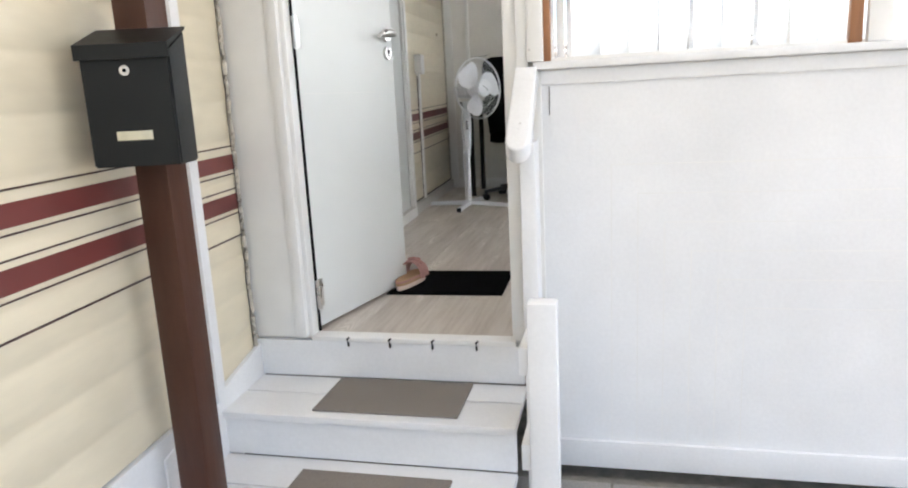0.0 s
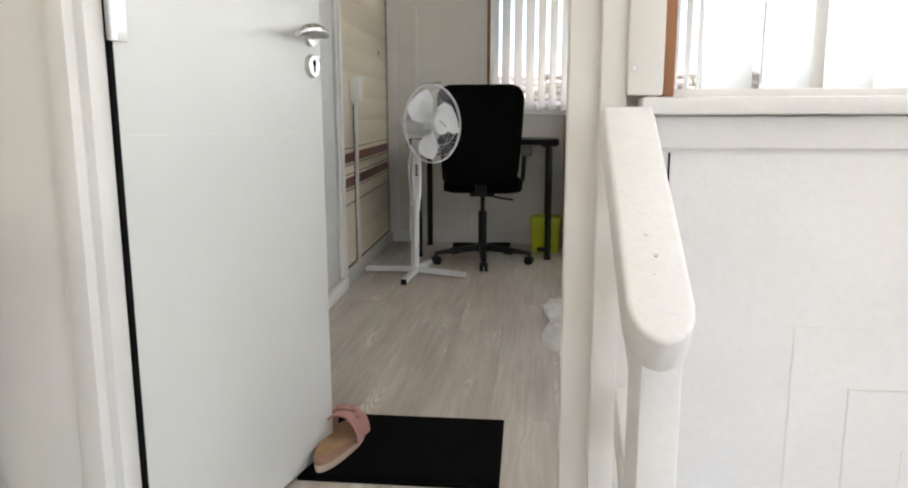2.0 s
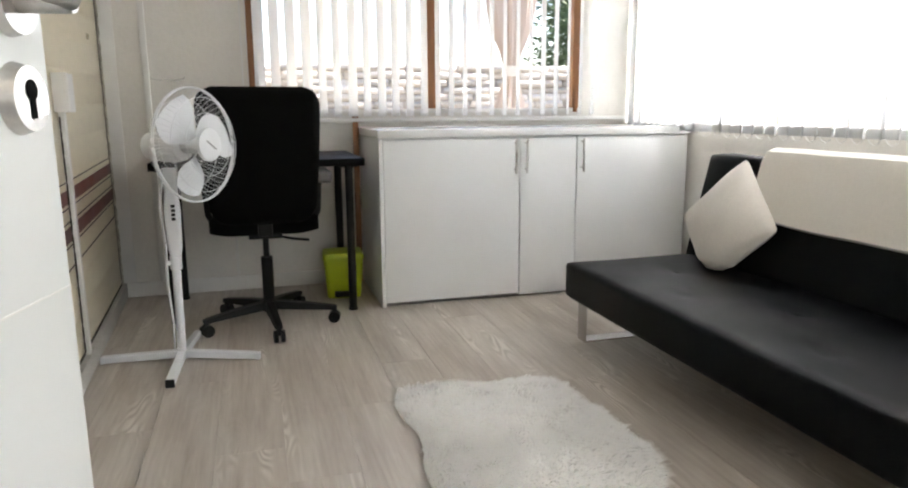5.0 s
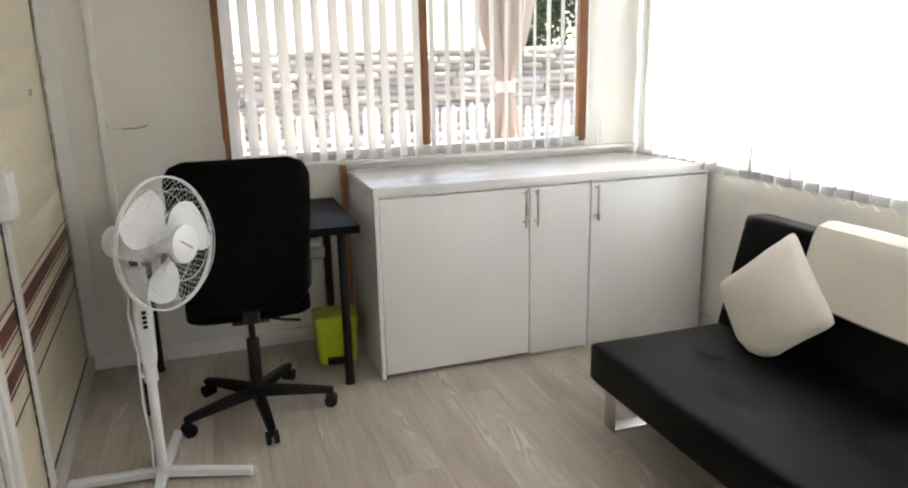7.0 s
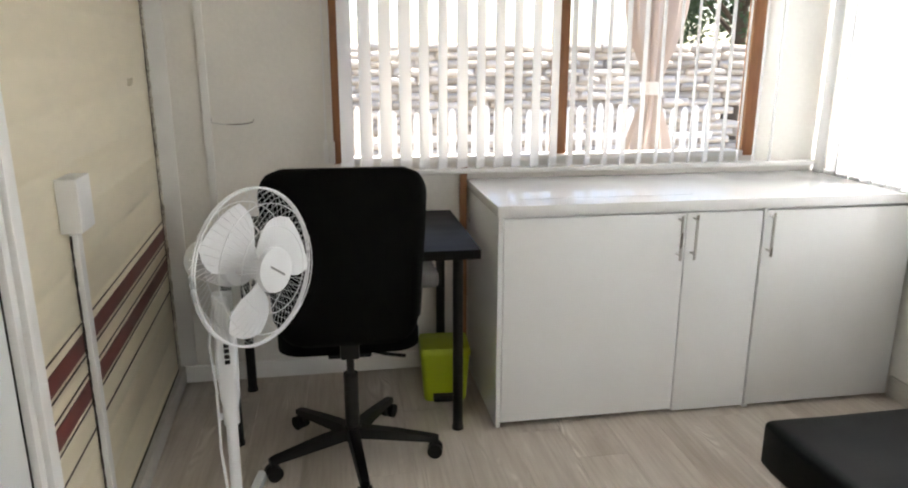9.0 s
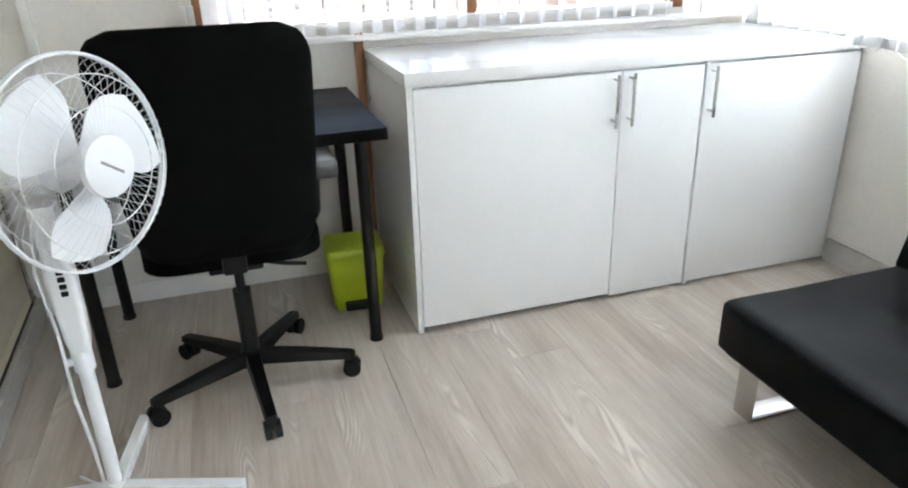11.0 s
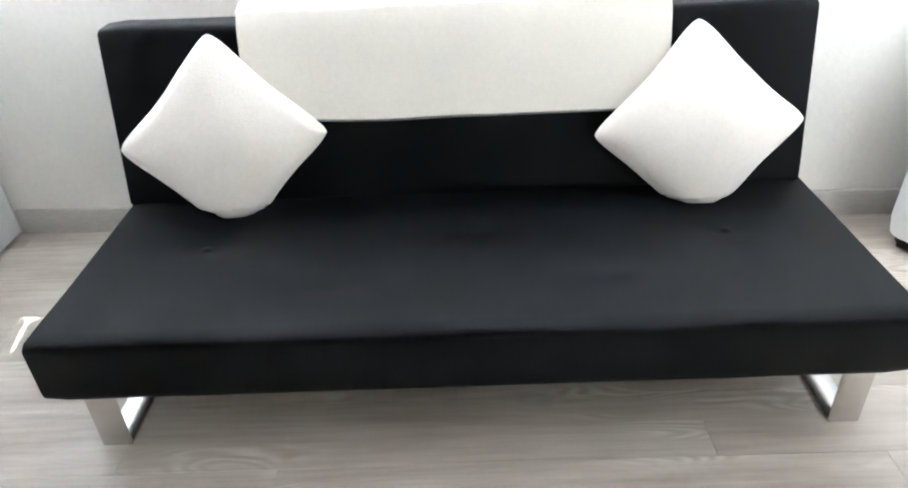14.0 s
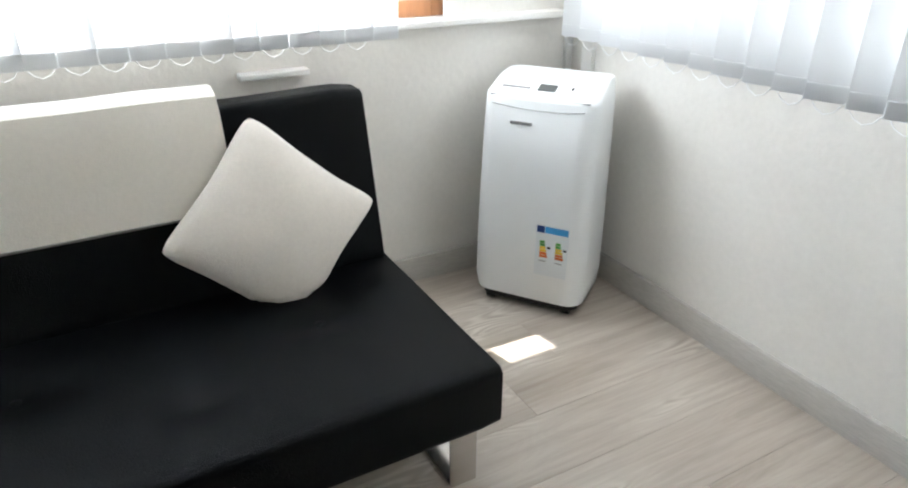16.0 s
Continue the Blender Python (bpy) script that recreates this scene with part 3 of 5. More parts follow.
part("mullion", bm, WHITE_TRIM, window_3, "white screwed mullion board")


# ---- blinds ----
def slat_mesh(length, width, material):
    bm = B()
    rings = []
    for u in range(7):
        x = -width / 2 + width * u / 6
        y = 0.006 * (1 - (2 * u / 6 - 1) ** 2)
        rings.append([Vector((x, y, 0)), Vector((x, y + 0.0012, 0)), Vector((x, y + 0.0012, -length)), Vector((x, y, -length))])
    loft(bm, rings)
    return mesh_of("slat", bm, material)


def weight_mesh(width, material):
    bm = B()
    box(bm, -width / 2 + 0.002, width / 2 - 0.002, 0.001, 0.008, -0.036, 0.0, 0.002)
    return mesh_of("slat_weight", bm, material)


def vertical_blind(label, p0, p1, z_top, z_bot, turn, spacing, material, width=0.089, jitter=4.0, ajar=()):
    """Cloth slats that hang from a rail between two points of the plan; turn: degrees of a slat's width against +x."""
    b_ = thing("vertical_blind", label, "blind", at=Matrix.Translation((p0[0], p0[1], z_top)))
    d = Vector((p1[0] - p0[0], p1[1] - p0[1], 0))
    ang = math.atan2(d.y, d.x)
    bm = B()
    box(bm, 0, d.length, -0.018, 0.018, 0.0, 0.035, 0.004, m=Matrix.Rotation(ang, 4, "Z"))
    part("headrail", bm, WHITE_TRIM, b_)
    sm, wm = slat_mesh(z_top - z_bot, width, material), weight_mesh(width, material)
    rnd = random.Random(hash(round(d.length * 100)) % 1000)
    k = int(d.length / spacing)
    feet = []
    for i in range(k):
        c = d * ((i + 0.5) / k)
        a = radians(turn + rnd.uniform(-jitter, jitter) + (45 if i in ajar else 0))
        s_ = new("slat", sm)
        s_.parent = b_
        s_.matrix_local = Matrix.Translation(c) @ Matrix.Rotation(a, 4, "Z") @ Matrix.Rotation(radians(rnd.uniform(-0.4, 0.4)), 4, "Y")
        w_ = new("slat_weight", wm)
        w_.parent = s_
        w_.matrix_local = Matrix.Translation((0, 0, -(z_top - z_bot) + 0.037))
        feet.append(c + Vector((math.cos(a), math.sin(a), 0)) * (width / 2 - 0.004) + Vector((0, 0, z_bot - z_top + 0.012)))
    bm = B()
    for a, c in zip(feet, feet[1:]):
        if (c - a).length < 0.2:
            tube(bm, [a.lerp(c, u / 4) - Vector((0, 0, 0.035 * (1 - (u / 2 - 1) ** 2))) for u in range(5)], 0.0013, 4)
    part("bead_chain", bm, BEAD, b_)
    return b_


vertical_blind("white vertical cloth blind, slats turned half open", (-0.06, 6.885), (1.87, 6.885), 1.955, 0.915, 54, 0.0765, SLAT)
# these two hang before the window lamps and take the darkened cloth
vertical_blind("white vertical cloth blind, slats closed", (2.016, 3.80), (2.104, 6.95), 1.955, 0.83, 81, 0.076, SLAT_DARK, jitter=3, ajar=(30,))
vertical_blind("white vertical cloth blind, slats nearly closed", (0.50, 3.235), (1.97, 3.235), 1.955, 0.80, 24, 0.084, SLAT_DARK, jitter=5)
for x in (-0.11, -0.085):
    cord = thing("blind_cord", "thin white control cord beside the window", "cord")
    bm = B()
    tube(bm, [(x, BACK_IN - 0.05, 1.95), (x + 0.004, BACK_IN - 0.05, 1.5), (x, BACK_IN - 0.05, 1.02)], 0.003, 5)
    part("cord", bm, BEAD, cord)
    bm = B()
    box(bm, x - 0.010, x + 0.010, BACK_IN - 0.06, BACK_IN - 0.04, 0.94, 1.03, 0.004)
    part("weight", bm, WHITE_TRIM, cord)


# ---- outside: steps, railing, post ----
def step_unit(name, x0, x1, y0, y1, z, mat_y, label):
    s = thing(name, label, "step", "steps to the door", Matrix.Translation((0, (y0 + y1) / 2, 0)))
    s_inv = Vector((0, -(y0 + y1) / 2, 0))
    seam = (y0 + y1) / 2 + 0.01
    for a, c in ((y0 - 0.015, seam - 0.003), (seam + 0.003, y1)):
        bm = B()
        box(bm, x0, x1, a, c, z - 0.022, z, 0.004)
        bmesh.ops.translate(bm, verts=bm.verts[:], vec=s_inv)
        part("tread_board", bm, WHITE_OUT, s)
    bm = B()
    box(bm, x0 + 0.012, x1 - 0.002, y0, y0 + 0.02, z - 0.142, z - 0.022, 0.003)
    bmesh.ops.translate(bm, verts=bm.verts[:], vec=s_inv)
    part("riser_board", bm, WHITE_OUT, s)
    # solid black strip painted in for the shade of the open gap
    bm = B()
    box(bm, x0 + 0.002, x0 + 0.011, y0 + 0.002, y0 + 0.02, z - 0.142, z - 0.022)
    bmesh.ops.translate(bm, verts=bm.verts[:], vec=s_inv)
    part("gap", bm, BLACK_GAP, s)
    m = thing("tread_mat", "taupe carpet mat on a white wooden step", "mat", "mats on the steps")
    bm = B()
    vs = box(bm, -0.262, 0.188, mat_y[0], mat_y[1], z + 0.0005, z + 0.007, 0.002)
    part("carpet", bm, TAUPE, m)
    return s


step_unit("step", -0.60, 0.362, 2.815, 3.096, -0.142, (2.838, 3.078), "white painted wooden step with a taupe mat")
step_unit("step", -0.60, 0.362, 2.47, 2.815, -0.286, (2.50, 2.745), "white painted lower wooden step with a taupe mat")
riser = thing("threshold_riser", "white painted riser board below the door", "riser board")
bm = B()
box(bm, -0.572, DOOR_R + 0.025, 3.098, 3.118, -0.140, -0.014, 0.003)
part("board", bm, WHITE_OUT, riser)
for x in (-0.235, -0.09, 0.055, 0.20):
    bm = B()
    tube(bm, [(x + 0.008, 3.088, 0.0055), (x + 0.001, 3.084, -0.001), (x, 3.0955, -0.012), (x, 3.0962, -0.030)], 0.0035, 5)
    part("clip", bm, BLACK_GAP, riser, "small dark metal clip")

# skirt board beside the steps
bm = B()
vs = box(bm, 0.0, 0.018, 0.50, 1.10, -0.34, -0.03, 0.003)
for v in vs:
    if v.co.z > -0.2:
        v.co.z += -0.18 * (1.10 - v.co.y)
stringer = thing("stair_stringer", "white board along the caravan beside the steps", "stringer", at=CAR)
part("board", bm, WHITE_OUT, stringer)

railing = thing("stair_railing", "white painted wooden stair railing with rounded handrail", "railing", at=Matrix.Translation((0.40, 2.95, 0)))
base = Vector((-0.40, -2.95, 0))
# handrail board: a thick plank with a rounded end
A0, A1 = Vector((0.387, 3.088, 0.800)), Vector((0.392, 2.786, 0.590))
ax = (A1 - A0).normalized()
side = Vector((1, 0, 0))
up = side.cross(ax) * -1
bm = B()
prof = []
hw, L = 0.0310, (A1 - A0).length
outline = [(-hw, 0), (-hw, L - 0.045)]
for i in range(1, 8):
    a = math.pi * i / 8
    outline.append((-hw * math.cos(a), L - 0.045 + 0.045 * math.sin(a)))
outline += [(hw, L - 0.045), (hw, 0)]
low = [bm.verts.new(A0 + side * x + ax * s + base) for x, s in outline]
face = bm.faces.new(low)
r = bmesh.ops.extrude_face_region(bm, geom=[face])
bmesh.ops.translate(bm, verts=[v for v in r["geom"] if isinstance(v, bmesh.types.BMVert)], vec=up * 0.048)
bmesh.ops.bevel(bm, geom=[e for e in bm.edges], offset=0.010, segments=3, profile=0.6, affect="EDGES", clamp_overlap=True)
part("handrail", bm, WHITE_OUT, railing, "rounded white handrail")
bm = B()
box(bm, 0.386, 0.428, 2.860, 2.955, GROUND_Z - 0.03, 0.640, 0.004)
bmesh.ops.translate(bm, verts=bm.verts[:], vec=base)
part("post", bm, WHITE_OUT, railing)
bm = B()
vs = box(bm, 0.428, 0.498, 2.585, 2.640, GROUND_Z - 0.03, 0.285, 0.006)
bmesh.ops.translate(bm, verts=bm.verts[:], vec=base)
part("newel_post", bm, WHITE_OUT, railing)
for z in (0.588, 0.396, 0.205, 0.014, -0.177):
    bm = B()
    vs = box(bm, 0.386, 0.404, 2.956, 3.070, z, z + 0.072, 0.003)
    for v in vs:
        v.co.z -= 0.47 * (3.070 - v.co.y)
    bmesh.ops.translate(bm, verts=bm.verts[:], vec=base)
    part("rail_board", bm, WHITE_OUT, railing)
for z in (0.10, -0.15):
    bm = B()
    vs = box(bm, 0.405, 0.427, 2.60, 2.859, z, z + 0.07, 0.003)
    bmesh.ops.translate(bm, verts=bm.verts[:], vec=base)
    part("rail_board", bm, WHITE_OUT, railing)
for s, q, r in ((0.232, -0.003, 0.0028), (0.262, 0.003, 0.0024), (0.285, -0.001, 0.0028)):
    bm = B()
    p = A0 + ax * s + up * 0.0485 + side * q + base
    rod(bm, p - up * 0.004, p + up * 0.0004, r, n=8)
    part("screw", bm, STEEL if q > 0 else WHITE_OUT, railing)

post = thing("canopy_post", "brown painted square wooden post beside the caravan", "post", at=Matrix.Translation((-0.425, 2.505, GROUND_Z)))
bm = B()
box(bm, -0.043, 0.043, -0.040, 0.040, -0.03, 2.80, 0.006)
part("shaft", bm, BROWN_POST, post)

mailbox = thing("mailbox", "black metal letterbox fixed to a brown post", "mailbox", at=Matrix.Translation((-0.388, 2.412, 0.650)) @ Matrix.Rotation(radians(15), 4, "Z"))
W2, DB = 0.094, 0.055
bm = B()
side_prof = [(-DB, 0.0), (DB, 0.0), (DB, 0.29), (-DB, 0.245)]
loft(bm, [[Vector((x, y, z)) for y, z in side_prof] for x in (-W2, W2)])
bmesh.ops.bevel(bm, geom=bm.edges[:], offset=0.004, segments=2, affect="EDGES")
part("body", bm, MAILBOX, mailbox)
bm = B()
lid_prof = [(-DB - 0.014, 0.225), (-DB - 0.009, 0.225), (-DB - 0.007, 0.250), (DB, 0.292), (DB, 0.298), (-DB - 0.014, 0.256)]
loft(bm, [[Vector((x, y, z)) for y, z in lid_prof] for x in (-W2 - 0.004, W2 + 0.004)])
part("lid", bm, MAILBOX, mailbox)
bm = B()
rod(bm, (0.0, -DB - 0.006, 0.202), (0.0, -DB + 0.002, 0.202), 0.011, n=20)
lock = part("lock", bm, CHROME, mailbox, "chrome cylinder lock")
bm = B()
rod(bm, (0.0, -DB - 0.0072, 0.202), (0.0, -DB - 0.004, 0.202), 0.004, n=12)
part("keyhole", bm, BLACK_GAP, lock)
bm = B()
box(bm, -0.036, 0.040, -DB - 0.003, -DB + 0.001, 0.056, 0.076, 0.002)
part("name_plate", bm, BRASS, mailbox, "pale blank name plate")

# ---- the front door, open ----
HINGE = Vector((-0.362, 3.170, 0.0))
door_1 = tagged(new("door_1"), "white flush door standing open into the room", "door", kind="structure")
door_1.matrix_world = Matrix.Translation(HINGE) @ Matrix.Rotation(radians(90 - 12.6), 4, "Z")    # local x runs from the hinge to the free edge, -y faces the camera's side
LEAF = 0.615
bm = B()
box(bm, 0.0, LEAF, 0.0, 0.040, 0.012, 1.97, 0.003)
part("door_leaf", bm, DOOR_WHITE, door_1)
bm = B()
for z in (0.800,):
    box(bm, 0.02, LEAF - 0.003, -0.0008, 0.001, z, z + 0.0015)
part("panel_line", bm, WHITE_TRIM, door_1, "faint horizontal groove")
for z in (0.13, 0.99, 1.80):
    bm = B()
    rod(bm, (-0.010, -0.012, z - 0.05), (-0.010, -0.012, z + 0.05), 0.0085, n=12)
    box(bm, -0.004, 0.028, -0.004, 0.0, z - 0.048, z + 0.048, 0.001)
    part("hinge", bm, STEEL, door_1, "steel hinge")
for sgn in (1, -1):
    bm = B()
    y = -0.0 if sgn == 1 else 0.04
    rod(bm, (LEAF - 0.046, y, 1.016), (LEAF - 0.046, y - sgn * 0.009, 1.016), 0.026, 0.024, n=28)
    rod(bm, (LEAF - 0.046, y - sgn * 0.009, 1.016), (LEAF - 0.046, y - sgn * 0.045, 1.016), 0.010, n=16)
    pts = [(LEAF - 0.050, y - sgn * 0.045, 1.017), (LEAF - 0.075, y - sgn * 0.052, 1.019), (LEAF - 0.11, y - sgn * 0.052, 1.019), (LEAF - 0.15, y - sgn * 0.050, 1.012), (LEAF - 0.172, y - sgn * 0.047, 1.002)]
    rings = []
    for i, p in enumerate(pts):
        rz = (0.010, 0.013, 0.013, 0.011, 0.006)[i]
        rings.append([Vector(p) + Vector((0, 0.008 * math.cos(2 * math.pi * j / 12), rz * math.sin(2 * math.pi * j / 12))) for j in range(12)])
    loft(bm, rings)
    handle = part("door_handle", bm, STEEL, door_1, "brushed steel lever handle")
    bm = B()
    rod(bm, (LEAF - 0.046, y, 0.948), (LEAF - 0.046, y - sgn * 0.010, 0.948), 0.026, 0.023, n=28)
    esc = part("escutcheon", bm, STEEL, door_1, "round steel keyhole rosette")
    bm = B()
    rod(bm, (LEAF - 0.046, y - sgn * 0.008, 0.954), (LEAF - 0.046, y - sgn * 0.0108, 0.954), 0.0075, n=14)
    box(bm, LEAF - 0.0495, LEAF - 0.0425, min(y - sgn * 0.008, y - sgn * 0.0108), max(y - sgn * 0.008, y - sgn * 0.0108), 0.934, 0.952)
    part("keyhole", bm, BLACK_GAP, esc)

# ---- doormat, sandals ----
m = thing("doormat", "black ribbed doormat lying on the laminate floor", "doormat", at=Matrix.Translation((-0.035, 3.795, 0)) @ Matrix.Rotation(radians(1.0), 4, "Z"))
bm = B()
box(bm, -0.235, 0.235, -0.185, 0.185, 0.0005, 0.008, 0.002)
part("rubber_base", bm, DOORMAT, m)
bm = B()
box(bm, -0.222, 0.222, -0.172, 0.172, 0.0075, 0.0115, 0.002)
part("ribbed_surface", bm, DOORMAT, m)


def sole_ring(scale, z):
    out = []
    for i in range(28):
        a = 2 * math.pi * i / 28
        y = 0.108 * math.sin(a)
        w = 0.036 + 0.009 * math.sin(a) - 0.004 * math.cos(2 * a)
        out.append(Vector((w * math.cos(a) * scale + 0.004 * math.sin(a * 1.0), y * (0.5 + scale / 2), z)))
    return out


def sandal(at):
    s = thing("sandal", "pink suede sandal with a tan footbed on the doormat", "sandal", "sandals behind the door", at)
    bm = B()
    loft(bm, [sole_ring(0.97, 0.0), sole_ring(1.0, 0.004), sole_ring(1.0, 0.016), sole_ring(0.98, 0.018)])
    part("sole", bm, SANDAL_SOLE, s)
    bm = B()
    loft(bm, [sole_ring(1.02, 0.018), sole_ring(1.05, 0.021), sole_ring(1.05, 0.032), sole_ring(1.0, 0.036), sole_ring(0.6, 0.033)])
    part("footbed", bm, SANDAL_TAN, s)
    bm = B()
    loft(bm, [sole_ring(1.06, 0.0285), sole_ring(1.075, 0.031), sole_ring(1.075, 0.0345), sole_ring(1.06, 0.0365)], cap=False)
    part("welt", bm, SANDAL_PINK, s)
    for y0, y1, h, sh in ((0.005, 0.045, 0.066, 0.0), (0.050, 0.092, 0.056, 0.0)):
        bm = B()
        rings = []
        for i in range(11):
            a = math.pi * i / 10
            w = 0.043 if y0 < 0.03 else 0.040
            c = Vector((-w * math.cos(a), 0, 0.022 + h * math.sin(a) ** 0.8))
            n_ = Vector((-math.cos(a), 0, math.sin(a))) * 0.004
            rings.append([c + Vector((0, y0, 0)), c + Vector((0, y1, -0.004)), c + n_ + Vector((0, y1, -0.004)), c + n_ + Vector((0, y0, 0))])
        loft(bm, rings)
        part("strap", bm, SANDAL_PINK, s, "pink suede strap")
    for j in range(5):
        bm = B()
        a = radians(50 + 20 * j)
        c = Vector((-0.045 * math.cos(a), 0.047 + 0.006 * (j % 2), 0.024 + 0.070 * math.sin(a)))
        bmesh.ops.create_uvsphere(bm, u_segments=8, v_segments=6, radius=0.011, matrix=Matrix.Translation(c) @ Matrix.Diagonal((1.2, 1, 0.7, 1)))
        part("ruffle", bm, SANDAL_PINK, s)
    return s


sandal(Matrix.Translation((-0.204, 3.735, 0.0118)) @ Matrix.Rotation(radians(-7), 4, "Z") @ Matrix.Diagonal((1.08, 1.04, 1.04, 1)))

# ---- socket box, cable trunking, hook on the walls ----
sock = thing("wall_socket", "cream surface socket box with trunking on the caravan side", "socket", at=CAR @ Matrix.Translation((0.004, 3.835, -0.012)))
bm = B()
box(bm, -0.004, 0.045, -0.055, 0.055, 0.955, 1.085, 0.005)
part("box", bm, WHITE_TRIM, sock)
bm = B()
box(bm, -0.004, 0.016, 0.000, 0.036, 0.088, 0.955, 0.002)
part("trunking", bm, WHITE_TRIM, sock)
bm = B()
tube(bm, [(0.002, -0.008 + 0.004 * noise.noise((z * 12, 0, 2)), z) for z in [0.1 + 0.03 * i for i in range(29)]], 0.003, 4)
part("crack", bm, GRIME, sock, "dark sealant edge")
trunk = thing("cable_trunking", "cream cable trunking ending high on the caravan side", "trunking", at=CAR @ Matrix.Translation((0.004, 4.60, 1.62)))
bm = B()
box(bm, -0.004, 0.014, 0.0, 0.028, 0.0, 0.5, 0.002)
part("channel", bm, WHITE_TRIM, trunk)
bm = B()
tube(bm, [(0.002, -0.006 + 0.005 * noise.noise((z * 16, 0, 7)), z) for z in [0.0 + 0.03 * i for i in range(17)]], 0.003, 4)
part("crack", bm, GRIME, trunk, "dark sealant edge")
hook = thing("wall_wire", "thin metal wire hook on the white wall", "wire hook")
bm = B()
tube(bm, [(-0.555, BACK_IN - 0.004, 1.125), (-0.55, BACK_IN - 0.022, 1.108), (-0.50, BACK_IN - 0.022, 1.100), (-0.43, BACK_IN - 0.022, 1.101), (-0.395, BACK_IN - 0.016, 1.108), (-0.392, BACK_IN + 0.002, 1.118)], 0.0025, 6)
part("wire", bm, STEEL, hook)

# ---- desk ----
desk = thing("desk", "black-brown desk with round legs below the window", "desk", at=Matrix.Translation((-0.053, 6.58, 0)))
bm = B()
box(bm, -0.45, 0.448, -0.33, 0.33, 0.702, 0.736, 0.003)
part("desktop", bm, DESK_TOP, desk)
for x, y in ((-0.405, -0.165), (0.395, -0.180), (-0.405, 0.27), (0.395, 0.27)):
    bm = B()
    rod(bm, (x, y, 0.006), (x, y, 0.690), 0.019, n=18)
    rod(bm, (x, y, 0.0), (x, y, 0.012), 0.022, n=18)
    rod(bm, (x, y, 0.688), (x, y, 0.702), 0.045, n=18)
    part("leg", bm, BLACK_PLASTIC, desk)

# ---- swivel chair ----
chair = thing("office_chair", "black swivel office chair with fabric back", "chair", at=Matrix.Translation((-0.050, 6.285, 0)))


def slab(w_of, z0, z1, y_of, thick, steps=36):
    """An upholstered board: rounded cross-sections from bottom to top."""
    bm = B()
    rings = []
    for i in range(steps + 1):
        u = i / steps
        e = min(1.0, math.sqrt(max(0.0, 1 - (abs(2 * u - 1) ** 6))) + 0.02)
        w, th = w_of(u), thick * (0.35 + 0.65 * e)
        c = y_of(u)
        zz, rc = z0 + (z1 - z0) * u, 0.085
        d = rc - min(rc, zz - z0, z1 - zz)
        w -= 2 * (rc - math.sqrt(max(0.0, rc * rc - d * d))) * 0.8
        rings.append([Vector((x, y, zz)) for x, y in round_rect(0, c, w, th, th * 0.48, 4)])
    loft(bm, rings)
    return bm


bm = slab(lambda u: 0.445 + 0.05 * u - 0.03 * (1 - u) ** 3, 0.480, 1.040, lambda u: -0.165 - 0.05 * u + 0.05 * (u - 0.35) ** 2, 0.075)
part("backrest", bm, MESH_BLACK, chair, "black fabric backrest")
bm = B()
loft(bm, [[Vector((x, y, z)) for x, y in round_rect(0, 0.10, 0.46 - d, 0.47 - d, 0.09)] for z, d in ((0.425, 0.05), (0.435, 0.0), (0.480, 0.0), (0.500, 0.06))])
part("seat", bm, MESH_BLACK, chair)
bm = B()
rod(bm, (0, 0, 0.30), (0, 0, 0.43), 0.013, n=16)
rod(bm, (0, 0, 0.10), (0, 0, 0.31), 0.025, n=16)
box(bm, -0.07, 0.07, -0.10, 0.16, 0.405, 0.428, 0.006)
tube(bm, [(0.05, -0.03, 0.405), (0.12, -0.05, 0.392), (0.185, -0.06, 0.385)], 0.006, 6)
part("gas_lift", bm, BLACK_PLASTIC, chair)
bm = B()
box(bm, -0.03, 0.03, -0.16, -0.06, 0.425, 0.52, 0.008)
part("back_bracket", bm, BLACK_PLASTIC, chair)
for s in (-1, 1):
    bm = B()
    tube(bm, [(s * 0.14, 0.04, 0.43), (s * 0.205, 0.04, 0.44), (s * 0.235, 0.04, 0.50), (s * 0.245, 0.03, 0.65)], 0.014, 8)
    arm = part("armrest", bm, BLACK_PLASTIC, chair)
    bm = B()
    box(bm, s * 0.258 - 0.032, s * 0.258 + 0.032, -0.13, 0.12, 0.640, 0.690, 0.016, 3)
    part("arm_pad", bm, ARM_GREY, arm, "grey arm pad")
bm = B()
rod(bm, (0, 0, 0.065), (0, 0, 0.115), 0.036, 0.030, n=18)
hub = part("hub", bm, BLACK_PLASTIC, chair)
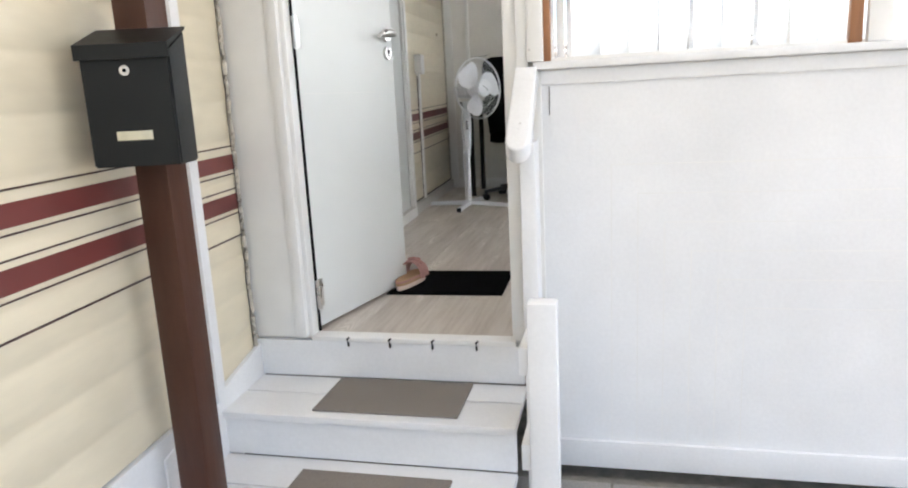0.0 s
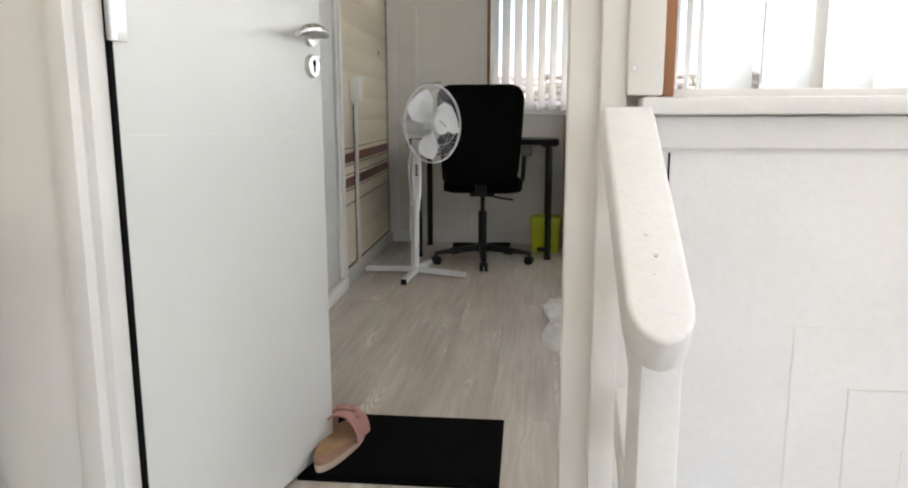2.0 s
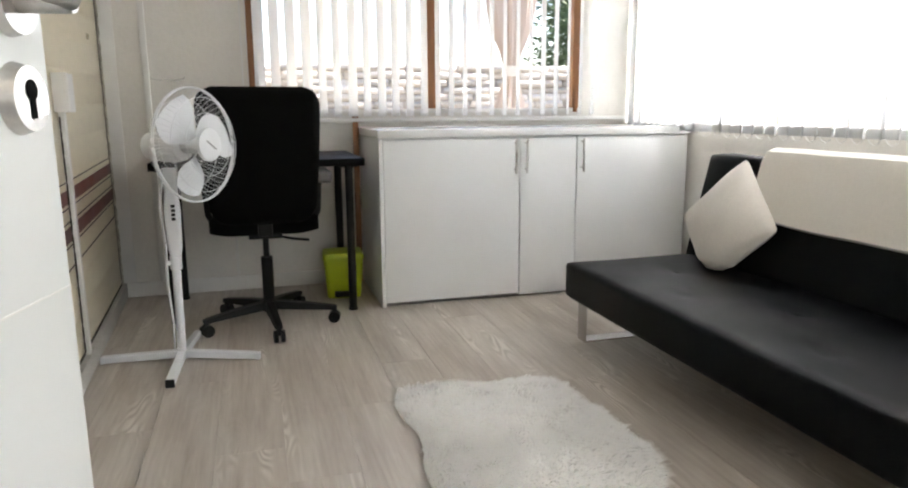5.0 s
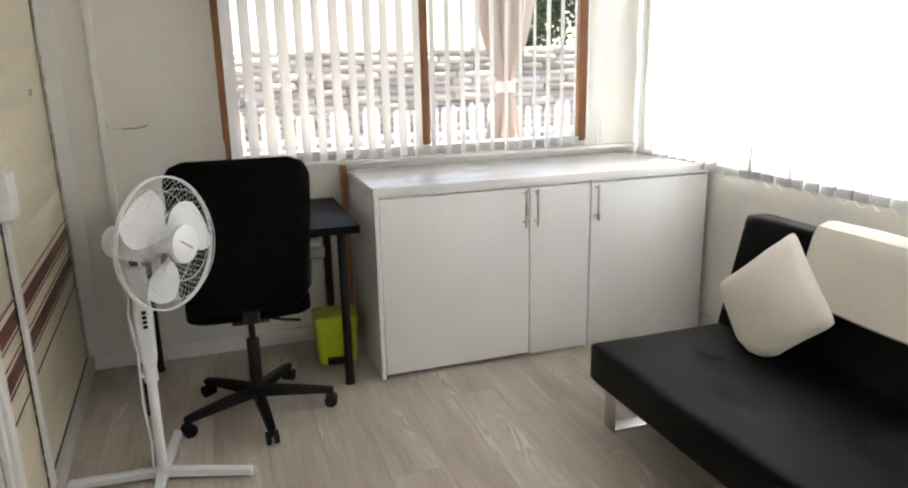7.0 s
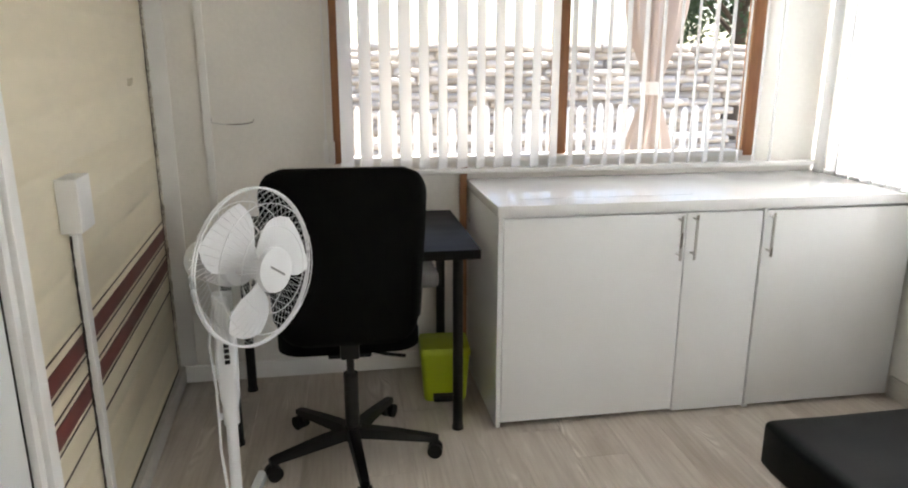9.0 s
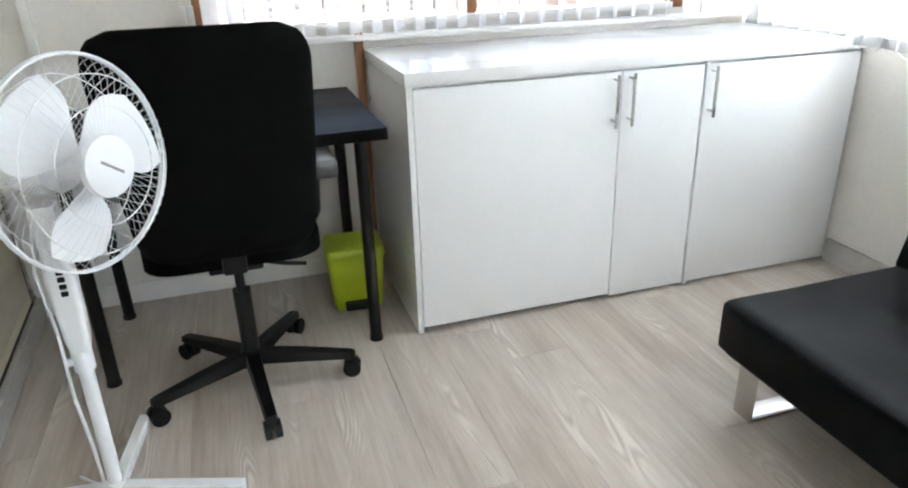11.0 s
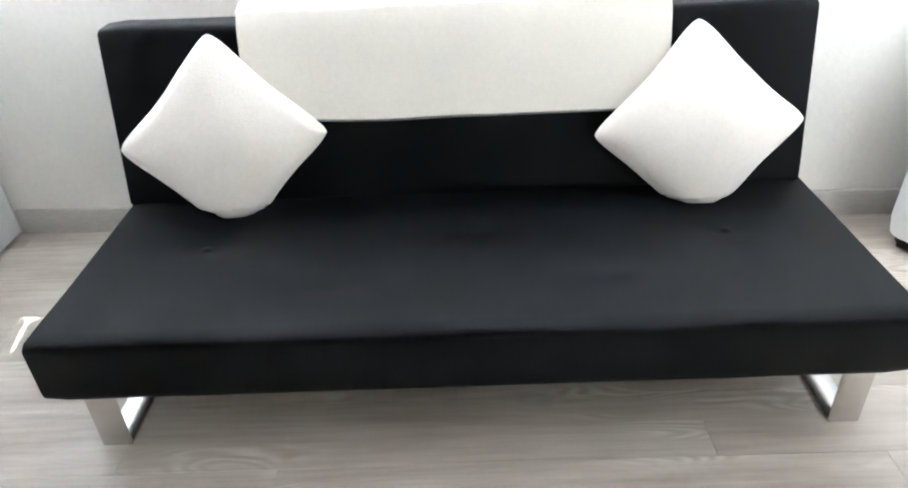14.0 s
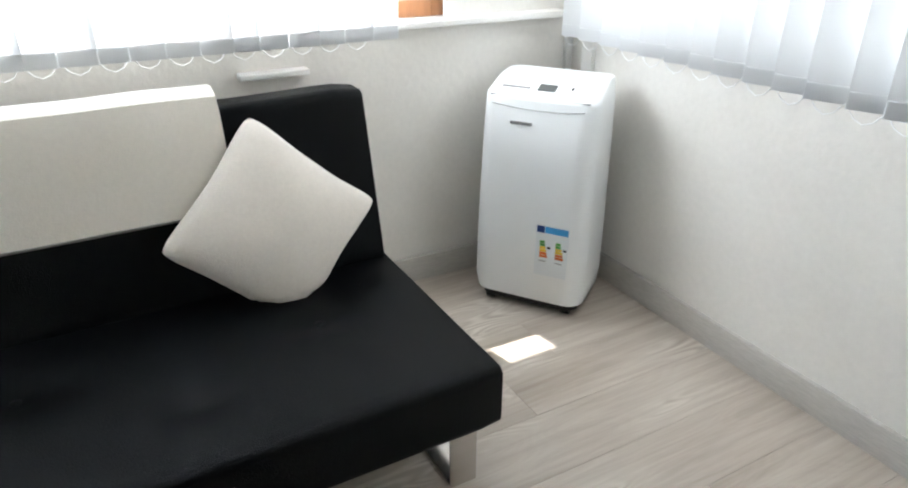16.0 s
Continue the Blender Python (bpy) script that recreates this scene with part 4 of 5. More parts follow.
for k in range(5):
    a = radians(-84 + 72 * k)
    d = Vector((math.cos(a), math.sin(a), 0))
    n_ = Vector((-math.sin(a), math.cos(a), 0))
    bm = B()
    loft(bm, [[d * s + n_ * (w * q) + Vector((0, 0, z)) for q, z in ((-1, z0), (1, z0), (0.8, z1), (-0.8, z1))] for s, w, z0, z1 in ((0.015, 0.024, 0.072, 0.110), (0.15, 0.020, 0.066, 0.098), (0.285, 0.017, 0.060, 0.080), (0.300, 0.013, 0.060, 0.076))])
    leg = part("base_leg", bm, BLACK_PLASTIC, chair)
    bm = B()
    c = d * 0.288
    for q in (-1, 1):
        rod(bm, c + n_ * (q * 0.006) + Vector((0, 0, 0.026)), c + n_ * (q * 0.022) + Vector((0, 0, 0.026)), 0.026, n=18)
    box(bm, c.x - 0.010, c.x + 0.010, c.y - 0.010, c.y + 0.010, 0.030, 0.066, 0.003)
    part("caster", bm, BLACK_PLASTIC, leg)

# ---- waste bin ----
bin_ = thing("waste_bin", "lime green plastic pedal bin under the desk", "waste bin", at=Matrix.Translation((0.334, 6.70, 0)) @ Matrix.Rotation(radians(-4), 4, "Z"))
bm = B()
loft(bm, [[Vector((x, y, z)) for x, y in round_rect(0, 0, w, d, 0.02)] for z, w, d in ((0.0, 0.165, 0.15), (0.008, 0.172, 0.157), (0.205, 0.200, 0.180))])
part("bucket", bm, LIME, bin_)
bm = B()
loft(bm, [[Vector((x, y, z)) for x, y in round_rect(0, 0, w, d, 0.02)] for z, w, d in ((0.202, 0.206, 0.186), (0.214, 0.208, 0.188), (0.232, 0.195, 0.176), (0.238, 0.15, 0.13))])
part("lid", bm, LIME, bin_)
bm = B()
box(bm, -0.050, 0.040, -0.110, -0.060, 0.012, 0.038, 0.005)
part("pedal", bm, BLACK_PLASTIC, bin_, "black foot pedal")

# ---- pedestal fan ----
fan = thing("pedestal_fan", "white pedestal fan with a round wire grille", "fan", at=Matrix.Translation((-0.388, 5.900, 0)))
P0 = Vector((-0.388, 5.900, 0))
for i, (ex, ey) in enumerate(((-0.405, 5.615), (-0.100, 5.818), (-0.350, 6.185), (-0.684, 5.940))):
    e = Vector((ex, ey, 0)) - P0
    d = e.normalized()
    n_ = Vector((-d.y, d.x, 0))
    bm = B()
    loft(bm, [[d * s + n_ * q + Vector((0, 0, z)) for q, z in ((-0.015, z0), (0.015, z0), (0.015, z1), (-0.015, z1))] for s, z0, z1 in ((0.01, 0.012, 0.042), (e.length - 0.02, 0.004, 0.030), (e.length, 0.0, 0.028))])
    bmesh.ops.bevel(bm, geom=bm.edges[:], offset=0.003, segments=1, affect="EDGES")
    leg = part("foot", bm, FAN_WHITE, fan)
    if i == 0:
        bm = B()
        vs = box(bm, -0.0155, 0.0155, -0.004, 0.003, -0.001, 0.029, 0.002)
        q = Matrix.Translation(e) @ Matrix.Rotation(math.atan2(d.y, d.x) + math.pi / 2, 4, "Z")
        for v in bm.verts:
            v.co = q @ v.co
        part("end_cap", bm, BLACK_PLASTIC, leg, "dark end cap")
bm = B()
rod(bm, (0, 0, 0.02), (0.004, 0, 0.40), 0.016, n=16)
rod(bm, (0, 0, 0.01), (0, 0, 0.05), 0.026, 0.020, n=16)
part("pole", bm, FAN_WHITE, fan)
bm = B()
rod(bm, (0.004, 0, 0.36), (0.004, 0, 0.41), 0.022, n=16)
rod(bm, (0.004, 0, 0.385), (-0.03, -0.01, 0.385), 0.010, n=10)
part("collar", bm, FAN_WHITE, fan)
bm = B()
loft(bm, [[Vector((x + 0.006, y, z)) for x, y in round_rect(0, 0, w, w2, 0.012)] for z, w, w2 in ((0.40, 0.036, 0.036), (0.44, 0.050, 0.046), (0.58, 0.058, 0.050), (0.66, 0.045, 0.045), (0.74, 0.05, 0.05))])
column = part("control_column", bm, FAN_WHITE, fan)
for j in range(4):
    bm = B()
    box(bm, 0.004, 0.018, -0.029, -0.022, 0.548 + 0.016 * j, 0.559 + 0.016 * j, 0.002)
    part("button", bm, BLACK_PLASTIC, column, "dark push button")
bm = B()
tube(bm, [(-0.02, 0.0, 0.70), (-0.035, -0.015, 0.60), (-0.024, -0.02, 0.46), (-0.028, -0.02, 0.30), (-0.02, -0.016, 0.15), (-0.03, 0.02, 0.02), (-0.10, 0.10, 0.004)], 0.004, 6)
part("cable", bm, FAN_WHITE, fan, "white cable")
HC = Vector((-0.280, 5.845, 0.824)) - P0
axis = Vector((0.79, -0.60, 0.03)).normalized()
HM = Matrix.Translation(HC) @ axis.to_track_quat("Z", "Y").to_matrix().to_4x4()      # local z looks out of the fan
bm = B()
loft(bm, [[HM @ Vector((r * math.cos(2 * math.pi * j / 24), r * math.sin(2 * math.pi * j / 24), z)) for j in range(24)] for z, r in ((-0.215, 0.03), (-0.208, 0.050), (-0.10, 0.062), (-0.055, 0.055), (-0.045, 0.02))])
part("motor", bm, FAN_WHITE, fan)
RG = 0.205
for name, zs in (("front_grille", 1), ("rear_grille", -1)):
    bm = B()
    for k in range(60):
        a = 2 * math.pi * k / 60
        pts = []
        for r, z in ((0.055, 0.062), (0.11, 0.060), (0.165, 0.045), (0.195, 0.022), (RG, 0.002)):
            sw = a + (RG - r) * 0.6 * zs
            pts.append(HM @ Vector((r * math.cos(sw), r * math.sin(sw), z * zs * (1.0 if zs > 0 else 1.15))))
        tube(bm, pts, 0.0005 if zs > 0 else 0.0008, 4)
    for r, z, th in ((0.112, 0.060, 0.0013), (0.168, 0.044, 0.0013), (RG, 0.004, 0.0034)):
        tube(bm, [HM @ Vector((r * math.cos(2 * math.pi * j / 40), r * math.sin(2 * math.pi * j / 40), z * zs)) for j in range(40)], th, 6, True)
    part(name, bm, FAN_WHITE, fan, "white wire grille")
bm = B()
loft(bm, [[HM @ Vector((r * math.cos(2 * math.pi * j / 28), r * math.sin(2 * math.pi * j / 28), z)) for j in range(28)] for z, r in ((0.056, 0.060), (0.068, 0.058), (0.072, 0.045), (0.073, 0.01))])
badge = part("hub_badge", bm, FAN_WHITE, fan, "white round badge")
bm = B()
box(bm, -0.028, 0.028, -0.004, 0.001, 0.0735, 0.0745, m=HM @ Matrix.Rotation(radians(-35), 4, "Z"))
part("badge_mark", bm, GREY_PLASTIC, badge, "grey mark")
for k in range(3):
    bm = B()
    th0 = radians(144 + 120 * k)
    rings = []
    for i in range(9):
        u = i / 8
        r = 0.03 + 0.155 * u
        half = 0.31 + 0.38 * math.sin(math.pi * min(1, u * 0.72 + 0.12)) * (1 - 0.45 * u ** 6)
        row = []
        for j in range(6):
            q = th0 + half * (2 * j / 5 - 1) - 0.25 * u
            row.append(HM @ Vector((r * math.cos(q), r * math.sin(q), 0.022 * (1 - 2 * j / 5) * (1 - 0.3 * u))))
        rings.append(row)
    top = [[bm.verts.new(p) for p in row] for row in rings]
    low = [[bm.verts.new(p - axis * 0.003) for p in row] for row in rings]
    for a in range(8):
        for j in range(5):
            bm.faces.new((top[a][j], top[a][j + 1], top[a + 1][j + 1], top[a + 1][j]))
            bm.faces.new((low[a][j], low[a + 1][j], low[a + 1][j + 1], low[a][j + 1]))
    for j in range(5):
        bm.faces.new((top[8][j], top[8][j + 1], low[8][j + 1], low[8][j]))
    for a in range(8):
        bm.faces.new((top[a][0], top[a + 1][0], low[a + 1][0], low[a][0]))
        bm.faces.new((top[a][5], low[a][5], low[a + 1][5], top[a + 1][5]))
    part("blade", bm, FAN_WHITE, fan)
bm = B()
rod(bm, HM @ Vector((0, 0, -0.05)), HM @ Vector((0, 0, 0.05)), 0.03, n=18)
part("spinner", bm, FAN_WHITE, fan)

# ---- low cabinet: two units and one top ----
CX0, CX1, CY0, CY1 = 0.482, 2.145, 6.375, 6.955


def cabinet(x0, x1, doors, label):
    c = thing("cabinet", label, "cabinet", "row of white cabinets", Matrix.Translation(((x0 + x1) / 2, (CY0 + CY1) / 2, 0)))
    off = Vector((-(x0 + x1) / 2, -(CY0 + CY1) / 2, 0))
    for sx0, sx1, sy in ((x0, x0 + 0.018, CY0 + 0.002), (x1 - 0.018, x1, CY0 + 0.02)):
        bm = B()
        box(bm, sx0, sx1, sy, CY1, 0.0, 0.815, 0.001)
        bmesh.ops.translate(bm, verts=bm.verts[:], vec=off)
        part("side_panel", bm, CAB_WHITE, c)
    bm = B()
    box(bm, x0 + 0.018, x1 - 0.018, CY0 + 0.02, CY1, 0.06, 0.078)
    box(bm, x0 + 0.018, x1 - 0.018, CY1 - 0.008, CY1, 0.078, 0.815)
    box(bm, x0 + 0.018, x1 - 0.018, CY0 + 0.02, CY1, 0.797, 0.815)
    bmesh.ops.translate(bm, verts=bm.verts[:], vec=off)
    part("carcass", bm, CAB_WHITE, c)
    bm = B()
    box(bm, x0 + 0.02, x1 - 0.02, CY0 + 0.035, CY0 + 0.05, 0.0, 0.058)
    bmesh.ops.translate(bm, verts=bm.verts[:], vec=off)
    part("plinth", bm, GREY_PLASTIC, c, "dark recessed plinth")
    for d0, d1, dz, hx, dy in doors:
        bm = B()
        box(bm, d0 + 0.0015, d1 - 0.0015, CY0 - 0.001 + dy, CY0 + 0.017 + dy, dz, 0.806, 0.0015)
        bmesh.ops.translate(bm, verts=bm.verts[:], vec=off)
        door = part("cabinet_door", bm, CAB_WHITE, c)
        bm = B()
        for zz in (0.655, 0.785):
            rod(bm, (hx, CY0 + 0.002 + dy, zz), (hx, CY0 - 0.032 + dy, zz), 0.004, n=10)
        rod(bm, (hx, CY0 - 0.032 + dy, 0.635), (hx, CY0 - 0.032 + dy, 0.802), 0.0055, n=12)
        bmesh.ops.translate(bm, verts=bm.verts[:], vec=off)
        part("handle", bm, STEEL, door, "slim steel bar handle")
    return c


cabinet(CX0, 1.494, ((0.500, 1.185, 0.022, 1.155, 0.0), (1.188, 1.494, 0.010, 1.214, 0.004)), "white low cabinet with two flat doors and bar handles")
cabinet(1.496, CX1, ((1.496, 2.135, 0.014, 1.517, 0.0),), "white low cabinet with one door and bar handle")
top = thing("worktop", "glossy white continuous top over the low cabinets", "worktop", at=Matrix.Translation((CX0, 6.375, 0.817)))
bm = B()
box(bm, -0.006, CX1 - CX0 + 0.004, -0.012, CY1 - CY0 + 0.02, 0.0, 0.038, 0.002)
part("board", bm, CAB_TOP, top)
bm = B()
for i in range(34):
    box(bm, 0.10 + 0.020 * i, 0.114 + 0.020 * i, 0.10, 0.108, 0.0375, 0.0384)
part("vent_line", bm, GREY_PLASTIC, top, "thin dashed line in the top")

# ---- sofa bed ----
sofa = thing("sofa_bed", "black leatherette click sofa bed with chrome sled legs", "sofa", at=Matrix.Translation((1.45, 4.86, 0)))
SO = Vector((-1.45, -4.86, 0))
TUFTS = [(1.50, 5.48), (1.52, 4.86), (1.505, 4.25), (1.33, 5.17), (1.33, 4.55)]


def cushion(x0, x1, y0, y1, z0, z1, rnd, tufts, front_slope=0.0):
    """A padded board with softly rounded edges and sunk buttons."""
    bm = B()
    box(bm, x0, x1, y0, y1, z0, z1)
    bmesh.ops.subdivide_edges(bm, edges=[e for e in bm.edges], cuts=30, use_grid_fill=True)
    cx, cy, cz = (x0 + x1) / 2, (y0 + y1) / 2, (z0 + z1) / 2
    h = Vector(((x1 - x0) / 2, (y1 - y0) / 2, (z1 - z0) / 2))
    for v in bm.verts:
        p = v.co - Vector((cx, cy, cz))
        q = Vector([max(-h[i] + rnd, min(h[i] - rnd, p[i])) for i in range(3)])
        d = p - q
        if d.length > 1e-6:
            p = q + d.normalized() * min(d.length, rnd) if d.length > rnd else p
        v.co = p + Vector((cx, cy, cz))
        if v.co.z > cz:
            for tx, ty in tufts:
                r2 = ((v.co.x - tx) ** 2 * 1.3 + (v.co.y - ty) ** 2 * 0.8)
                v.co.z -= 0.013 * math.exp(-r2 / 0.0022) + 0.004 * math.exp(-r2 / 0.02)
            v.co.z += 0.004 * noise.noise(v.co * 5)
    return bm


bm = cushion(1.142, 1.84, 3.972, 5.748, 0.168, 0.320, 0.022, TUFTS)
bmesh.ops.translate(bm, verts=bm.verts[:], vec=SO)
seat = part("seat", bm, LEATHER, sofa, "padded black seat")
for tx, ty in TUFTS[:3]:
    bm = B()
    bmesh.ops.create_uvsphere(bm, u_segments=12, v_segments=8, radius=0.012, matrix=Matrix.Translation(Vector((tx, ty, 0.306)) + SO) @ Matrix.Diagonal((1, 1, 0.4, 1)))
    part("button", bm, LEATHER, seat)
bm = B()
for zz in (0.300,):
    tube(bm, [Vector((1.1445, y, 0.301 + 0.002 * noise.noise((y * 4, 0, 0)))) + SO for y in [4.0 + 0.05 * i for i in range(35)]], 0.0016, 4)
part("seam", bm, LEATHER, seat)
# backrest, leaning a little
bm = cushion(1.715, 1.81, 3.985, 5.752, 0.305, 0.752, 0.02, [])
for v in bm.verts:
    v.co.x += 0.105 * (v.co.z - 0.305) / 0.447
bmesh.ops.translate(bm, verts=bm.verts[:], vec=SO)
part("backrest", bm, LEATHER, sofa, "padded black backrest")
for ya, yb in ((5.622, 5.687), (4.018, 4.083)):
    bm = B()
    box(bm, 1.182, 1.190, ya, yb, 0.0, 0.178, 0.002)
    box(bm, 1.190, 1.640, ya, yb, 0.0, 0.008, 0.002)
    box(bm, 1.640, 1.648, ya, yb, 0.0, 0.178, 0.002)
    bmesh.ops.translate(bm, verts=bm.verts[:], vec=SO)
    part("sled_leg", bm, CHROME, sofa, "chrome sled leg")


def pillow(at, w, h, t, label, seed, spin):
    p = thing("cushion", label, "cushion", "cushions on the sofa", at)
    bm = B()
    n = 26
    grid = {}
    for s in (1, -1):
        for i in range(n + 1):
            for j in range(n + 1):
                u, v = 2 * i / n - 1, 2 * j / n - 1
                edge = (1 - u * u) * (1 - v * v)
                border = i in (0, n) or j in (0, n)
                if border and s == -1:
                    grid[(s, i, j)] = grid[(1, i, j)]
                    continue
                pin = 1 - 0.07 * (1 - abs(u) ** 2) * abs(v) ** 3 - 0.0
                pin2 = 1 - 0.07 * (1 - abs(v) ** 2) * abs(u) ** 3
                x, z = u * w / 2 * pin2, v * h / 2 * pin
                # corners are soft
                c = (abs(u) * abs(v)) ** 6
                x, z = x * (1 - 0.07 * c), z * (1 - 0.07 * c)
                y = s * t / 2 * max(0, edge) ** 0.5
                nn = noise.noise((x * 9 + seed, z * 9, s * 3))
                grid[(s, i, j)] = bm.verts.new((x + 0.004 * nn, y + 0.006 * nn * edge, z + 0.004 * nn))
    for s in (1, -1):
        for i in range(n):
            for j in range(n):
                bm.faces.new([grid[(s, i, j)], grid[(s, i + 1, j)], grid[(s, i + 1, j + 1)], grid[(s, i, j + 1)]])
    down = Matrix.Rotation(radians(-spin), 3, "Y") @ Vector((0, 0, -1))
    for v in bm.verts:
        d = v.co.dot(down)
        if d > 0.165:
            # the corner that it stands on is pressed flat and creased
            v.co -= down * ((d - 0.165) * 0.62)
            v.co.y += 0.010 * noise.noise(v.co * 40)
            v.co += down * 0.006 * noise.noise(v.co * 55)
    part("cover", bm, PILLOW, p)
    return p


def pillow_pose(c, lean, yaw, spin):
    return Matrix.Translation(c) @ Matrix.Rotation(radians(yaw), 4, "Z") @ Matrix.Rotation(radians(lean), 4, "X") @ Matrix.Rotation(radians(spin), 4, "Y")


pillow(pillow_pose((1.698, 5.450, 0.500), 18, 93, 47), 0.388, 0.388, 0.14, "cream chenille cushion standing on its corner on the sofa", 1, 47)
pillow(pillow_pose((1.698, 4.280, 0.486), 19, 91, 47), 0.388, 0.388, 0.14, "cream chenille cushion leaning on the sofa back", 8, 47)

ledge = thing("wall_ledge", "small white ledge fixed below the window sill", "ledge")
ledge.matrix_world = EAST
bm = B()
box(bm, RIGHT_IN - 0.045, RIGHT_IN + 0.001, 4.05, 4.24, 0.748, 0.764, 0.004)
part("board", bm, WHITE_TRIM, ledge)

# blanket folded over the back
blanket = thing("blanket", "cream fleece throw folded over the sofa back", "blanket")
path = [(1.760, 0.522), (1.778, 0.60), (1.797, 0.68), (1.812, 0.738), (1.824, 0.764), (1.86, 0.774), (1.895, 0.770), (1.924, 0.752), (1.916, 0.68), (1.893, 0.58)]
for nm, inner, outer, mm in (("throw", 0.004, 0.016, BLANKET),):
    bm = B()
    rings = []
    ny = 40
    for j in range(ny + 1):
        y = 4.350 + (5.395 - 4.350) * j / ny
        row_o, row_i = [], []
        for i, (x, z) in enumerate(path):
            a = path[max(0, i - 1)]
            b_ = path[min(len(path) - 1, i + 1)]
            t_ = Vector((b_[0] - a[0], 0, b_[1] - a[1])).normalized()
            nrm = Vector((-t_.z, 0, t_.x))
            wav = 0.005 * noise.noise((y * 5, z * 4, 0)) + 0.003
            zz = z + (0.012 * noise.noise((y * 3.1, 0, 3)) if i == 0 else 0)
            row_o.append(Vector((x, y, zz)) + nrm * (outer + wav))
            row_i.append(Vector((x, y, zz)) + nrm * inner)
        rings.append(row_o + row_i[::-1])
    loft(bm, rings)
    part(nm, bm, mm, blanket)
bm = B()
tube(bm, [(1.753, 4.353 + 0.02595 * j, 0.524 + 0.012 * noise.noise(((4.353 + 0.02595 * j) * 3.1, 0, 3))) for j in range(41)], 0.008, 6)
part("edging", bm, GREYTRIM, blanket, "grey bound edge")

# ---- portable air conditioner ----
ac = thing("air_conditioner", "white portable air conditioner in the corner", "air conditioner", at=Matrix.Translation((1.812, 3.400, 0)) @ Matrix.Rotation(radians(35.5), 4, "Z") @ Matrix.Diagonal((1.06, 1.0, 0.940, 1)))
# local +y looks into the room


def ac_ring(z, w, y0, y1, r):
    return [Vector((x, y, z)) for x, y in round_rect(0, (y0 + y1) / 2, w, y1 - y0, r, 6)]


bm = B()
rings = []
for z, w, yf, yb, r in ((0.040, 0.32, 0.125, -0.115, 0.05), (0.048, 0.335, 0.138, -0.118, 0.055), (0.10, 0.345, 0.148, -0.120, 0.055), (0.30, 0.342, 0.143, -0.122, 0.055), (0.55, 0.335, 0.128, -0.124, 0.055), (0.712, 0.328, 0.112, -0.125, 0.05), (0.725, 0.322, 0.103, -0.125, 0.045), (0.756, 0.314, 0.010, -0.125, 0.035), (0.764, 0.304, -0.03, -0.122, 0.03)):
    rings.append([Vector((x, -y, z)) for x, y in round_rect(0, (yf + yb) / 2, w, yf - yb, min(r, (yf - yb) * 0.4), 6)])
loft(bm, rings)
for v in bm.verts:
    v.co.y = -v.co.y
body = part("body", bm, AC_WHITE, ac)
bm = B()
loft(bm, [[Vector((x, y, z)) for x, y in round_rect(0, 0.01, 0.30, 0.22, 0.04)] for z in (0.018, 0.045)])
part("base", bm, BLACK_PLASTIC, ac, "black base")
for x in (-0.12, 0.12):
    for y in (-0.08, 0.10):
        bm = B()
        rod(bm, (x - 0.012, y, 0.016), (x + 0.012, y, 0.016), 0.016, n=14)
        part("caster", bm, BLACK_PLASTIC, ac)


def front_y(z):
    pts = ((0.10, 0.148), (0.30, 0.143), (0.55, 0.128), (0.712, 0.112))
    for (a, ya), (c, yc) in zip(pts, pts[1:]):
        if z <= c:
            return ya + (yc - ya) * (z - a) / (c - a)
    return pts[-1][1]


def on_front(x0, x1, z0, z1, lift=0.0008, thick=0.0012):
    """A thin plate that lies on the sloping front."""
    bm = B()
    vs = []
    for x, z in ((x0, z0), (x1, z0), (x1, z1), (x0, z1)):
        vs.append((x, z))
    lo = [bm.verts.new((x, front_y(z) + lift, z)) for x, z in vs]
    hi = [bm.verts.new((x, front_y(z) + lift + thick, z)) for x, z in vs]
    bm.faces.new(lo)
    bm.faces.new(hi)
    for i in range(4):
        bm.faces.new((lo[i], lo[(i + 1) % 4], hi[(i + 1) % 4], hi[i]))
    return bm


# the flap and grooves, the display
bm = B()
box(bm, -0.140, 0.140, 0.096, 0.1055, 0.7195, 0.7225)
part("groove", bm, GREY_PLASTIC, ac, "thin dark slot below the controls")
bm = B()
tube(bm, [(x, 0.1145, 0.697 - 0.010 * (1 - (x / 0.13) ** 2)) for x in [-0.13 + 0.02 * i for i in range(14)]], 0.0012, 4)
part("groove", bm, GREY_PLASTIC, ac)


def on_top(x0, x1, s0, s1, lift=0.001):
    """A plate on the sloping control panel; s runs up the slope."""
    bm = B()
    a, c = Vector((0, 0.103, 0.725)), Vector((0, 0.010, 0.756))
    nrm = Vector((0, c.z - a.z, a.y - c.y)).normalized()
    lo = [bm.verts.new(a.lerp(c, s) + Vector((x, 0, 0)) + nrm * lift) for x, s in ((x0, s0), (x1, s0), (x1, s1), (x0, s1))]
    hi = [bm.verts.new(v.co + nrm * 0.0015) for v in lo]
    bm.faces.new(lo)
    bm.faces.new(hi)
    for i in range(4):
        bm.faces.new((lo[i], lo[(i + 1) % 4], hi[(i + 1) % 4], hi[i]))
    return bm


part("display", on_top(-0.032, 0.018, 0.35, 0.72), SCREEN, ac, "dark grey display", False)
part("panel_marks", on_top(0.04, 0.12, 0.40, 0.48), GREY_PLASTIC, ac, "small grey marks", False)
